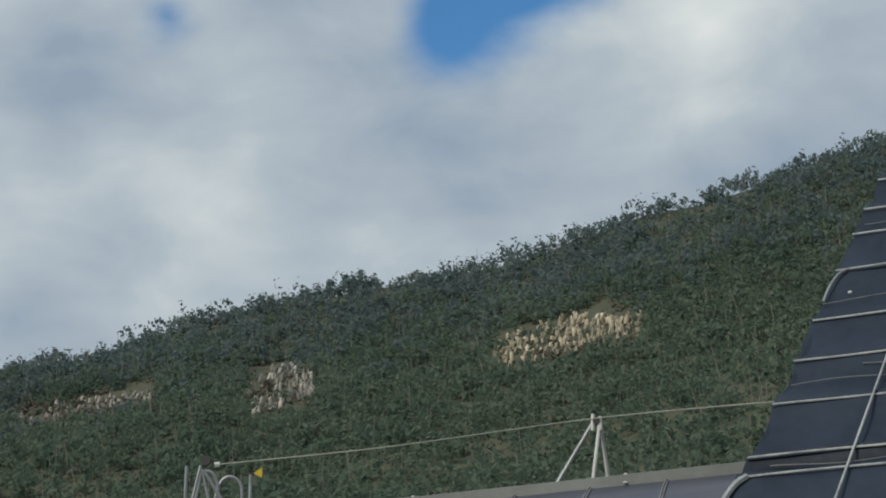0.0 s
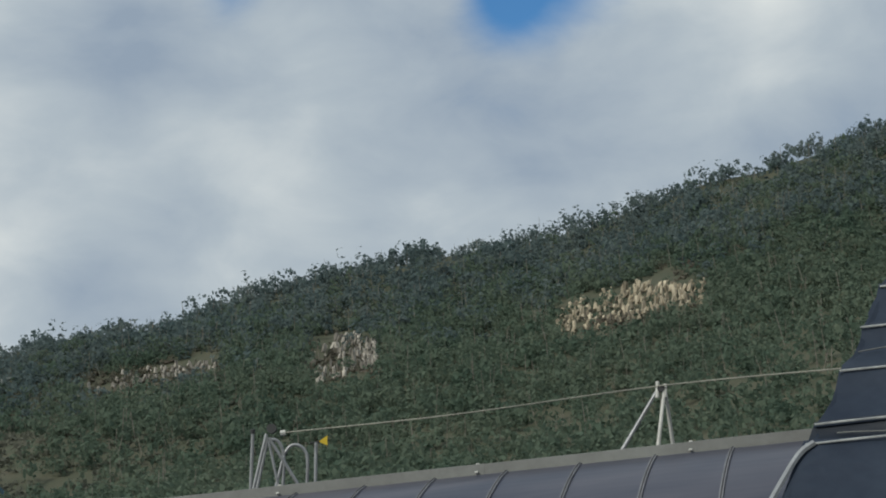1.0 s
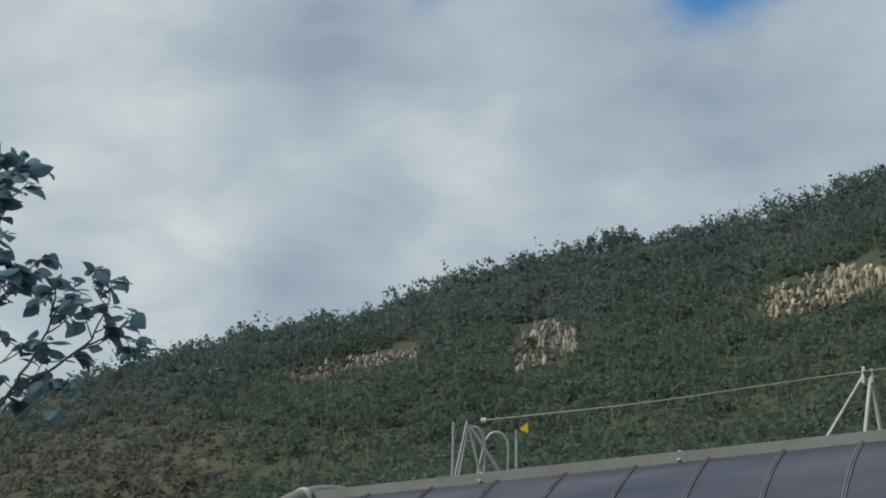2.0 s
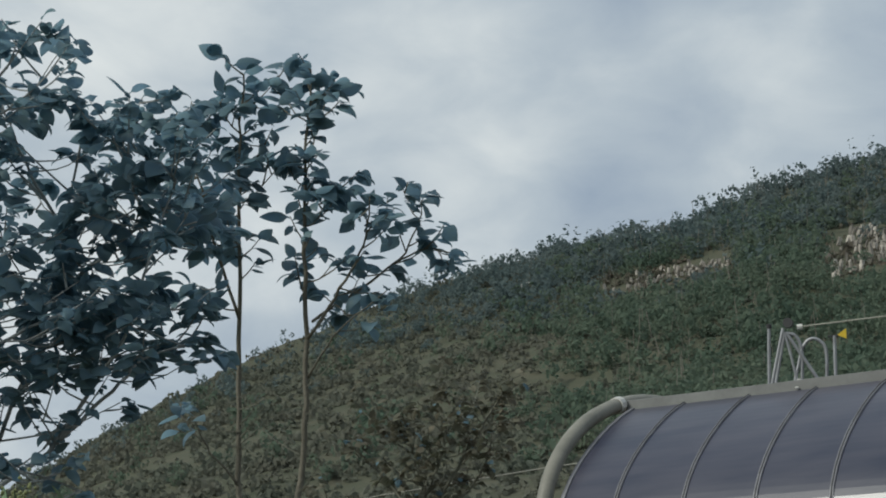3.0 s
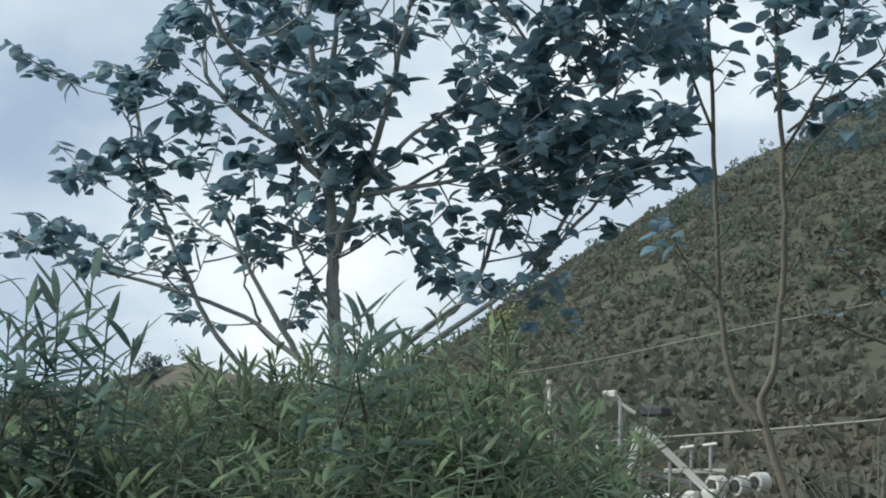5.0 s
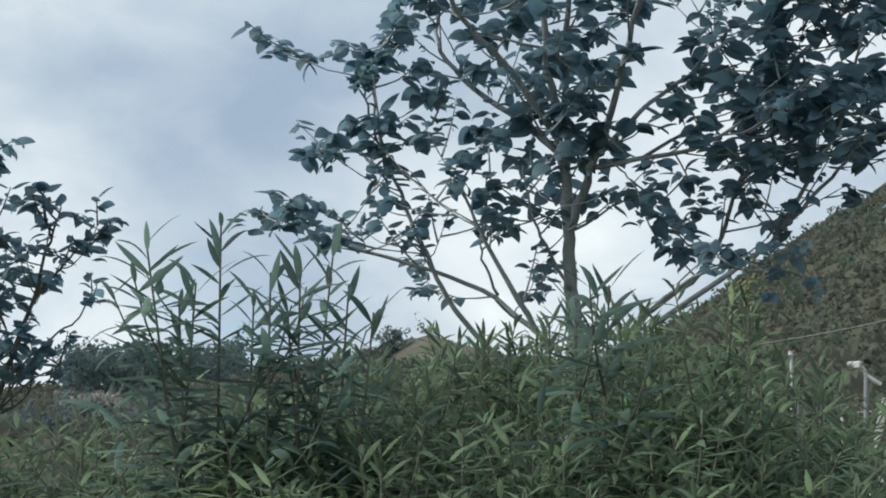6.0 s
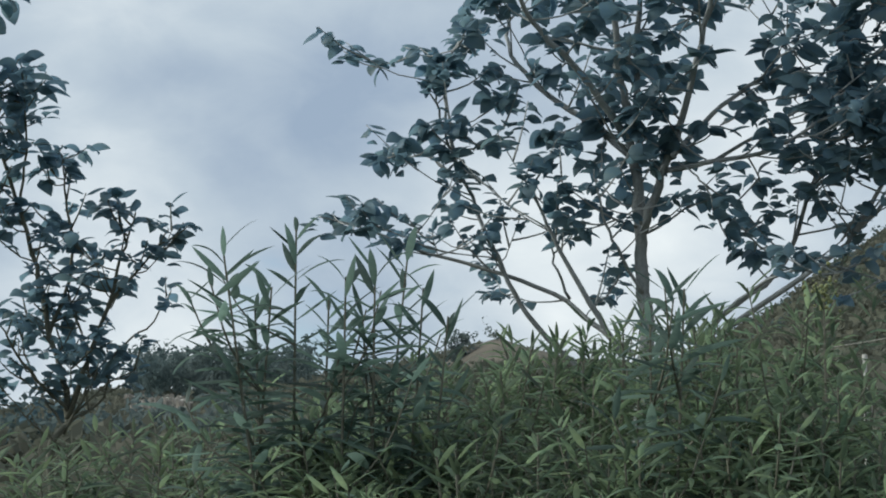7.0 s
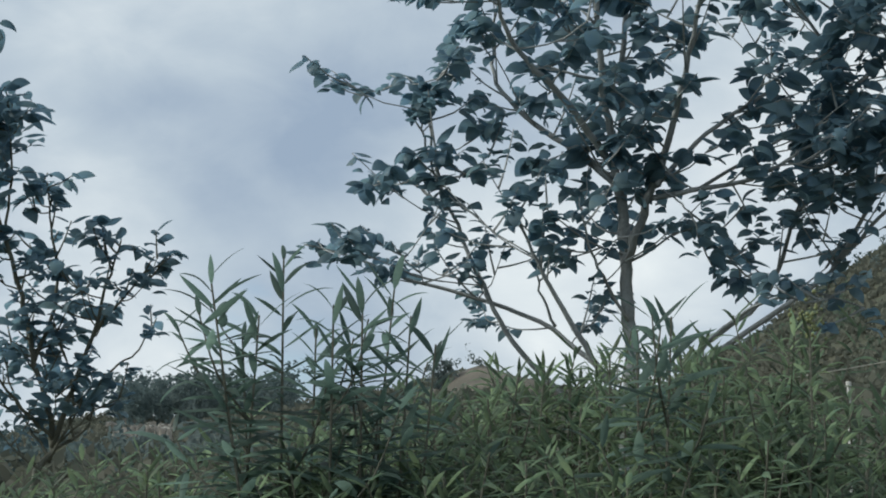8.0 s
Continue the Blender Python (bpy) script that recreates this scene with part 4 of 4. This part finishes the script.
# ---------------------------------------------------------------- the big broad-leaved tree
leafy_tree("broadleaf_tree", "many-stemmed young tree with large drooping dark leaves", (-6.65, 8.05, 0), [
    ([(-6.65, 8.05, 0), (-6.66, 8.07, 1.2), (-6.62, 8.11, 2.38), (-6.60, 8.07, 2.83), (-6.59, 8.02, 3.15), (-6.54, 7.91, 3.55), (-6.50, 7.74, 4.01), (-6.36, 7.52, 4.61), (-6.15, 7.30, 5.44)], 0.058, 0.010, 0.45, 1.0),
    ([(-6.58, 8.04, 3.08), (-6.59, 8.04, 3.65), (-6.58, 8.01, 4.22), (-6.49, 8.00, 4.82), (-6.24, 7.85, 5.60)], 0.030, 0.008, 0.25, 1.1),
    ([(-6.58, 8.05, 3.04), (-6.40, 8.01, 3.34), (-6.20, 7.96, 3.65), (-5.98, 7.88, 4.06), (-5.75, 7.75, 4.54), (-5.52, 7.67, 5.15)], 0.030, 0.008, 0.25, 1.1),
    ([(-6.56, 7.90, 3.50), (-6.85, 7.93, 3.72), (-7.17, 7.85, 3.96), (-7.37, 7.72, 4.22), (-7.40, 7.73, 4.53), (-7.32, 7.67, 4.84)], 0.026, 0.006, 0.35, 1.2),
    ([(-6.54, 7.82, 3.63), (-6.57, 7.42, 3.97), (-6.59, 7.04, 4.21), (-6.53, 6.84, 4.49), (-6.43, 6.79, 4.82)], 0.024, 0.006, 0.3, 1.0),
    ([(-6.68, 8.06, 2.28), (-6.90, 7.99, 2.46), (-7.16, 7.87, 2.68), (-7.58, 7.58, 2.87), (-7.89, 7.38, 2.98), (-8.09, 7.13, 3.11), (-8.29, 6.88, 3.19)], 0.020, 0.005, 0.22, 0.75),
    ([(-7.03, 8.04, 2.15), (-7.28, 7.78, 2.52), (-7.38, 7.64, 2.83), (-7.54, 7.54, 3.26), (-7.59, 7.38, 3.68), (-7.55, 7.29, 4.10), (-7.37, 7.36, 4.41)], 0.019, 0.005, 0.28, 1.05),
    ([(-6.61, 7.87, 2.27), (-6.69, 7.62, 2.63), (-6.73, 7.40, 2.96), (-6.82, 7.25, 3.29)], 0.022, 0.006, 0.25, 1.0),
    ([(-7.58, 7.47, 3.40), (-7.78, 7.37, 3.58), (-7.84, 7.28, 3.63), (-7.91, 7.22, 3.59)], 0.014, 0.005, 0.3, 1.3),
    ([(-6.47, 8.36, 2.28), (-6.35, 8.55, 2.55), (-6.10, 8.71, 2.76), (-6.01, 8.85, 3.03), (-5.89, 8.87, 3.35), (-5.77, 8.96, 3.86), (-5.68, 8.98, 4.43), (-5.48, 8.88, 5.07)], 0.020, 0.007, 0.36, 1.15),
    ([(-6.26, 8.38, 2.41), (-5.73, 8.59, 2.77), (-5.51, 8.71, 2.97), (-5.30, 8.78, 3.31), (-5.10, 8.82, 3.67), (-4.94, 8.79, 4.12), (-4.76, 8.75, 4.57)], 0.018, 0.006, 0.38, 1.15),
    ([(-6.37, 8.02, 3.39), (-6.02, 8.03, 3.40), (-5.68, 8.14, 3.44), (-5.42, 8.28, 3.60), (-5.12, 8.43, 3.75)], 0.018, 0.006, 0.3, 1.8),
    ([(-6.27, 7.95, 3.45), (-6.10, 8.25, 3.79), (-5.84, 8.50, 4.04), (-5.55, 8.63, 4.23)], 0.018, 0.006, 0.3, 1.6),
    ([(-5.91, 8.87, 3.32), (-5.70, 9.09, 3.50), (-5.38, 9.26, 3.59), (-5.13, 9.38, 3.69)], 0.014, 0.005, 0.25, 1.7),
    ([(-5.80, 7.76, 4.42), (-5.59, 7.93, 4.72), (-5.35, 8.11, 4.99)], 0.012, 0.005, 0.1, 1.8),
    ([(-5.69, 8.99, 4.37), (-5.78, 8.69, 4.72), (-5.86, 8.49, 5.10)], 0.012, 0.005, 0.1, 1.8),
    ([(-4.94, 8.79, 4.12), (-5.04, 8.73, 4.51), (-5.07, 8.62, 4.78)], 0.012, 0.005, 0.1, 1.8),
    ([(-5.52, 8.91, 4.91), (-5.29, 9.04, 4.96), (-5.15, 9.08, 5.05)], 0.010, 0.005, 0.1, 1.6),
    ([(-6.56, 7.94, 4.09), (-6.78, 7.76, 4.46), (-6.89, 7.52, 4.82)], 0.012, 0.005, 0.2, 1.6),
    ([(-7.58, 7.47, 3.40), (-7.48, 7.18, 3.78), (-7.46, 7.11, 4.02)], 0.010, 0.005, 0.2, 1.5),
    ([(-6.58, 8.04, 2.66), (-6.58, 7.81, 2.91), (-6.57, 7.64, 3.14), (-6.57, 7.59, 3.37)], 0.012, 0.005, 0.25, 1.3),
    ([(-6.24, 7.98, 3.42), (-6.08, 8.01, 3.28), (-6.05, 8.06, 3.11)], 0.007, 0.004, 0.6, 0.5),
    ([(-6.89, 7.72, 2.62), (-6.88, 7.56, 2.85), (-6.84, 7.54, 3.12)], 0.010, 0.004, 0.3, 1.2),
    ([(-6.04, 8.74, 2.85), (-6.11, 8.54, 2.98), (-6.20, 8.46, 3.12)], 0.008, 0.004, 0.4, 0.7),
    ([(-6.08, 8.18, 2.50), (-5.79, 8.24, 2.69), (-5.46, 8.34, 2.76), (-5.21, 8.51, 2.66)], 0.012, 0.005, 0.4, 0.9),
    ([(-5.77, 8.96, 3.86), (-5.44, 8.97, 4.14), (-5.15, 9.05, 4.43), (-5.01, 8.98, 4.89)], 0.014, 0.005, 0.2, 1.6),
    ([(-5.89, 8.87, 3.35), (-5.55, 9.00, 3.60), (-5.25, 9.10, 3.80), (-5.00, 9.20, 3.85)], 0.014, 0.005, 0.3, 1.0),
    ([(-5.51, 8.71, 2.97), (-5.25, 8.90, 3.30), (-5.10, 9.00, 3.50), (-4.85, 9.10, 3.60)], 0.014, 0.005, 0.3, 1.0),
    ([(-6.02, 8.03, 3.40), (-5.70, 8.40, 3.70), (-5.50, 8.70, 3.95)], 0.012, 0.005, 0.3, 1.0),
    ([(-5.77, 8.96, 3.86), (-5.50, 9.10, 4.20), (-5.20, 9.20, 4.30), (-4.90, 9.20, 4.35)], 0.012, 0.005, 0.3, 1.0),
], 11, 0.80, 4.1, 11, 280, 0.40, M_BARK, M_LEAVES, drop=0.22, sides=3.7, side_len=0.78, small_low=0.7, low_leaf=0.75)

leafy_tree("forked_sapling", "tall thin forked sapling leafy only at the top", (-4.85, 11.6, 0), [
    ([(-4.85, 11.6, 0), (-4.86, 11.6, 0.6), (-5.32, 11.45, 2.04), (-5.24, 11.46, 2.47), (-5.14, 11.45, 3.07), (-5.07, 11.38, 3.68), (-5.03, 11.26, 4.38), (-4.98, 11.11, 4.98), (-4.90, 10.98, 5.49), (-4.81, 10.84, 5.97)], 0.040, 0.007, 0.70, 1.5),
    ([(-5.32, 11.45, 2.05), (-5.52, 11.40, 2.33), (-5.60, 11.37, 2.88), (-5.58, 11.27, 3.58), (-5.52, 11.15, 4.33), (-5.46, 11.01, 4.94), (-5.40, 10.87, 5.46), (-5.30, 10.72, 5.96)], 0.030, 0.007, 0.60, 1.45),
    ([(-5.04, 11.32, 4.05), (-4.75, 11.26, 4.39), (-4.56, 11.26, 4.70), (-4.48, 11.18, 5.07)], 0.014, 0.005, 0.3, 0.9),
    ([(-5.00, 11.31, 4.17), (-4.65, 11.61, 4.51), (-4.39, 11.65, 4.72), (-4.24, 11.63, 5.00)], 0.012, 0.005, 0.4, 0.8),
    ([(-4.44, 11.65, 4.66), (-4.23, 11.70, 4.75), (-4.09, 11.77, 4.70)], 0.008, 0.004, 0.3, 1.2),
    ([(-5.53, 11.17, 4.21), (-5.59, 10.89, 4.72), (-5.65, 10.71, 5.20), (-5.63, 10.55, 5.67)], 0.014, 0.005, 0.2, 1.2),
    ([(-5.06, 11.37, 3.76), (-4.77, 11.22, 4.05), (-4.40, 11.30, 4.35)], 0.010, 0.004, 0.5, 0.8),
    ([(-5.61, 11.34, 3.00), (-5.74, 11.13, 3.24), (-5.91, 11.00, 3.49)], 0.010, 0.003, 0.5, 0.25),
], 23, 0.95, 8.0, 6, 220, 0.28, M_SAPLING, M_LEAVES, drop=0.25, sides=3.2, side_len=0.42)

leafy_tree("slender_broadleaf_tree", "slender young tree with glossy dark leaves and bare lower twigs", (-9.3, 6.1, 0), [
    ([(-9.3, 6.1, 0), (-9.49, 5.70, 1.52), (-9.43, 5.79, 1.94), (-9.48, 5.66, 2.44), (-9.50, 5.53, 2.93), (-9.52, 5.36, 3.43), (-9.51, 5.13, 4.05), (-9.43, 4.94, 4.65)], 0.026, 0.007, 0.34, 1.3),
    ([(-9.44, 5.78, 1.90), (-9.28, 5.82, 2.26), (-9.11, 5.85, 2.61), (-9.04, 5.90, 2.93), (-8.96, 5.94, 3.19)], 0.020, 0.005, 0.35, 1.4),
    ([(-9.40, 5.83, 2.08), (-9.31, 6.13, 2.40), (-9.21, 6.26, 2.53), (-9.15, 6.32, 2.71)], 0.009, 0.004, 0.7, 0.5),
    ([(-9.11, 5.85, 2.61), (-8.89, 5.95, 2.85), (-8.78, 6.07, 3.08)], 0.010, 0.004, 0.3, 1.4),
    ([(-9.48, 5.66, 2.44), (-9.47, 5.80, 2.88), (-9.44, 5.73, 3.31), (-9.42, 5.68, 3.58)], 0.014, 0.004, 0.2, 1.3),
    ([(-9.43, 5.79, 1.94), (-9.39, 5.45, 2.21), (-9.48, 5.25, 2.56)], 0.014, 0.004, 0.2, 1.2),
    ([(-9.51, 5.44, 3.22), (-9.35, 5.37, 3.69), (-9.29, 5.28, 4.11)], 0.010, 0.004, 0.2, 0.9),
    ([(-9.44, 5.78, 1.87), (-9.41, 6.00, 2.02), (-9.33, 6.11, 2.38)], 0.012, 0.004, 0.2, 1.6),
    ([(-9.44, 5.78, 1.83), (-9.70, 5.72, 2.09), (-9.74, 5.63, 2.38), (-9.72, 5.63, 2.60)], 0.010, 0.004, 0.2, 1.2),
    ([(-9.45, 5.77, 1.80), (-9.28, 5.83, 2.15), (-9.29, 5.78, 2.43), (-9.32, 5.69, 2.68)], 0.010, 0.004, 0.2, 1.2),
    ([(-9.46, 5.75, 1.73), (-9.47, 5.55, 1.87), (-9.55, 5.39, 2.07)], 0.008, 0.004, 0.2, 1.0),
    ([(-9.43, 5.79, 1.90), (-9.23, 5.92, 2.10), (-9.12, 6.08, 2.22)], 0.008, 0.004, 0.3, 1.0),
], 31, 0.88, 8.0, 6, 180, 0.27, M_TWIG, M_LEAVES, drop=0.2, sides=3.4, side_len=0.32)

leafy_tree("dry_shrub", "half-bare shrub with dull reddish green leaves", (-5.3, 16.6, 0), [
    ([(-5.3, 16.6, 0), (-6.07, 16.43, 2.90), (-5.99, 16.41, 3.47), (-6.09, 16.31, 3.93), (-6.13, 16.25, 4.22)], 0.022, 0.006, 0.3, 1.0),
    ([(-6.07, 16.42, 3.02), (-5.68, 16.40, 3.57), (-5.37, 16.43, 4.07), (-5.03, 16.46, 4.57)], 0.025, 0.006, 0.3, 1.1),
    ([(-6.03, 16.43, 3.13), (-6.48, 16.41, 3.67), (-6.79, 16.24, 4.02)], 0.018, 0.005, 0.3, 0.8),
    ([(-5.95, 16.45, 3.18), (-5.59, 16.65, 3.47), (-5.33, 16.67, 3.98), (-5.47, 16.57, 4.39)], 0.018, 0.005, 0.2, 1.1),
    ([(-6.00, 16.42, 3.36), (-5.74, 16.24, 3.78), (-5.66, 16.22, 4.18)], 0.018, 0.005, 0.2, 1.1),
    ([(-6.07, 16.43, 2.96), (-6.52, 16.02, 3.17), (-6.77, 15.89, 3.35)], 0.016, 0.005, 0.2, 0.9),
], 43, 0.62, 13.0, 6, 60, 0.36, M_TWIG, M_DRYLEAF, drop=0.3, sides=2.5, side_len=0.6)



# leafless arching branches rising between the thicket and the frames
def bare_shrub(base, count, reach, tall, seed, label):
    r = random.Random(seed)
    shrub = thing("bare_shrub", label, "shrub", "leafless shrubs", base)
    for k in range(count):
        a = r.uniform(0, 6.28)
        d = Vector((math.cos(a), math.sin(a), 0)) * reach * r.uniform(0.4, 1.1)
        h = tall * r.uniform(0.6, 1.05)
        line = spline([Vector((0, 0, 0)), d * 0.25 + Vector((0, 0, h * 0.5)), d * 0.65 + Vector((0, 0, h * 0.9)), d * 1.1 + Vector((0, 0, h))], 12)
        limb = part("branch", tube(bmesh.new(), line, 0.013, 0.004, 5), M_TWIG, shrub)
        for j in range(4):
            i = r.randint(4, 10)
            t = line[i] + Vector((r.uniform(-0.3, 0.3), r.uniform(-0.3, 0.3), r.uniform(0.05, 0.3)))
            part("twig", tube(bmesh.new(), spline([line[i], line[i].lerp(t, 0.5) + Vector((0, 0, 0.02)), t], 4), 0.005, 0.002, 4, False), M_TWIG, limb)
    return shrub


for p, n, reach, tall, seed in (((-5.87, 14.92, 2.10), 12, 1.5, 2.3, 1), ((-6.15, 11.44, 1.76), 12, 1.5, 2.05, 2), ((-6.72, 11.72, 2.30), 10, 1.2, 2.1, 3), ((-6.41, 15.75, 2.98), 10, 1.3, 2.6, 4)):
    bare_shrub((p[0], p[1], 0), n, reach, tall, seed, "leafless shrub of thin arching grey-brown branches")
r = random.Random(8)
sapling = bpy.data.objects["forked_sapling"]
for k in range(16):
    u = r.uniform(0.1, 0.95)
    foot = Vector((-5.23, 11.47, 2.47)).lerp(Vector((-5.07, 11.36, 3.81)), u) if k % 2 else Vector((-5.58, 11.37, 2.71)).lerp(Vector((-5.55, 11.21, 4.00)), u)
    foot = foot - sapling.location
    tip = foot + Vector((r.choice((-1, 1)) * r.uniform(0.15, 0.5), r.uniform(-0.2, 0.2), r.uniform(0.05, 0.3)))
    part("bare_twig", tube(bmesh.new(), spline([foot, foot.lerp(tip, 0.5) + Vector((0, 0, -0.02)), tip], 5), 0.006, 0.002, 4, False), M_TWIG, sapling)


# ---------------------------------------------------------------- thicket of lance-leaved shrubs
def lance_plant(name, label, base, tall, lean, seed, single, leaf=1.0, per_m=26, flower=False, shapes=LANCE, mat=None, shoots=4, bare=0.35):
    r = random.Random(seed)
    plant = thing(name, label, "shrub", "thicket of lance-leaved shrubs", base)
    top = Vector((lean[0], lean[1], tall))
    line = spline([Vector((0, 0, 0)), top * 0.5 + Vector((r.uniform(-0.05, 0.05), r.uniform(-0.05, 0.05), 0)), top], 12)
    part("stem", tube(bmesh.new(), line, 0.011, 0.004, 5), M_TWIG, plant)
    poses = []
    stalks = [line]
    for k in range(shoots):
        i = r.randint(4, 9)
        a = r.uniform(0, 6.28)
        tip = line[i] + Vector((0.3 * math.cos(a), 0.3 * math.sin(a), r.uniform(0.25, 0.5)))
        stalk = spline([line[i], line[i].lerp(tip, 0.5) + Vector((0.04 * math.cos(a), 0.04 * math.sin(a), -0.03)), tip], 7)
        part("side_shoot", tube(bmesh.new(), stalk, 0.006, 0.003, 4, False), M_TWIG, plant)
        stalks.append(stalk)
    for k, stalk in enumerate(stalks):
        length = sum((b - a).length for a, b in zip(stalk, stalk[1:]))
        begin = bare if k == 0 else 0.15
        n = int(length * (1 - begin) * per_m)
        a = r.uniform(0, 6.28)
        for j in range(n):
            u = begin + (1 - begin) * (j + 0.5) / n
            f = u * (len(stalk) - 1.001)
            i = int(f)
            p = stalk[i].lerp(stalk[i + 1], f - i)
            a += 2.4
            up = 0.6 + 1.1 * max(0, u - 0.8) / 0.2 - r.uniform(0, 0.75)
            d = Vector((math.cos(a), math.sin(a), up)).normalized()
            size = leaf * r.uniform(0.65, 1.2) * (1.05 - 0.25 * max(0, u - 0.7) / 0.3)
            q = d.to_track_quat("X", "Z").to_matrix().to_4x4()
            poses.append(Matrix.Translation(p) @ q @ pose(0, 0, 0, r.uniform(-30, 30)) @ Matrix.Diagonal((size, size, size, 1)))
    if single:
        for i, m in enumerate(poses):
            piece("leaf", shapes[i % 3], plant, m)
    else:
        joined("leaves", shapes, poses, mat or M_LANCES, plant)
    if flower:
        bm = bmesh.new()
        for k in range(60):
            c = top + Vector((r.gauss(0, 0.035), r.gauss(0, 0.035), r.gauss(0.02, 0.04)))
            bmesh.ops.create_icosphere(bm, subdivisions=1, radius=r.uniform(0.004, 0.010), matrix=Matrix.Translation(c))
        tagged(part("flower_head", bm, M_FLOWER, plant, "small yellow flower head"), kind="stuff")
    return plant


LABEL = "leafy green shrub with long narrow leaves in the thicket"
plants = [lance_plant("lance_shrub", LABEL, (0, 0, 0), 1.9, (0.08 * math.cos(k), 0.08 * math.sin(k), 0), 100 + k, False, 0.84, 52) for k in range(6)]
# height of the thicket along its length: compass angle and top height at seven metres
LINE = [(-70, 1.55), (-60, 1.76), (-57, 1.78), (-54, 1.80), (-51, 1.90), (-46, 2.06), (-43, 2.15), (-40, 2.22), (-37, 2.31), (-34.5, 2.31), (-32, 2.16), (-30, 1.96), (-27, 1.65)]
LA, LH = (np.array(c) for c in zip(*LINE))
r = random.Random(77)
for k in range(360):
    a, d = r.uniform(-66, -28.5), r.uniform(5.4, 8.6)
    if (a > -32 and r.random() < 0.35) or (a < -54.5 and r.random() < 0.65):
        continue
    tall = 1.6 + (np.interp(a, LA, LH) - 1.6) * d / 7.0 - abs(r.gauss(0, 0.12))
    # the thicket rises from its near edge to its crown
    tall = 1.40 + (tall - 1.40) * min(1.0, max(0.05, (d - 5.4) / 2.2 + r.uniform(-0.15, 0.25)))
    m = pose(d * math.sin(radians(a)), d * math.cos(radians(a)), 0, r.uniform(-4, 4), r.uniform(-4, 4), r.uniform(0, 360))
    sc = tall / 1.95
    src = plants[k % 6]
    ob = copy_thing(src, m)
    ob.scale = (1.0, 1.0, sc)
for p, a in zip(plants, (-61, -55, -50, -45, -41, -37)):
    p.location = (8.9 * math.sin(radians(a)), 8.9 * math.cos(radians(a)), -0.1)

# the tall shoots that stand out against the sky
for k, (tip, lean) in enumerate((((-5.25, 3.87, 2.45), (-0.18, 0.0)), ((-5.22, 4.21, 2.54), (0.02, 0.0)), ((-4.88, 4.33, 2.37), (0.05, 0.0)), ((-5.01, 4.62, 2.44), (0.12, 0.0)),
                                 ((-4.88, 4.18, 2.32), (-0.02, 0.0)), ((-5.22, 4.09, 2.30), (0.05, 0.0)), ((-3.89, 4.99, 2.26), (0.05, 0.0)), ((-4.12, 5.07, 2.22), (0.0, 0.0)), ((-4.83, 4.54, 2.30), (0.08, 0.0)), ((-5.24, 4.40, 2.27), (-0.05, 0.0)), ((-5.35, 4.11, 2.22), (-0.08, 0.0)), ((-4.70, 4.55, 2.18), (0.1, 0.0)))):
    tip, lean = Vector(tip), (lean[0] * 1.5, lean[0] * 1.5)
    lance_plant("tall_lance_shrub", "tall shoot with long narrow leaves rising above the thicket", (tip.x - lean[0], tip.y - lean[1], 0), tip.z, lean, 300 + k, k < 6, 1.02, 32, False, TALL_LANCE, M_LANCE_BACKLIT, 4, 0.55)
tip = Vector((-3.81, 5.79, 2.28))
lance_plant("flowering_shrub", "green shrub topped with a small yellow flower head", (tip.x, tip.y, 0), tip.z, (0, 0), 401, False, 0.9, 26, True)
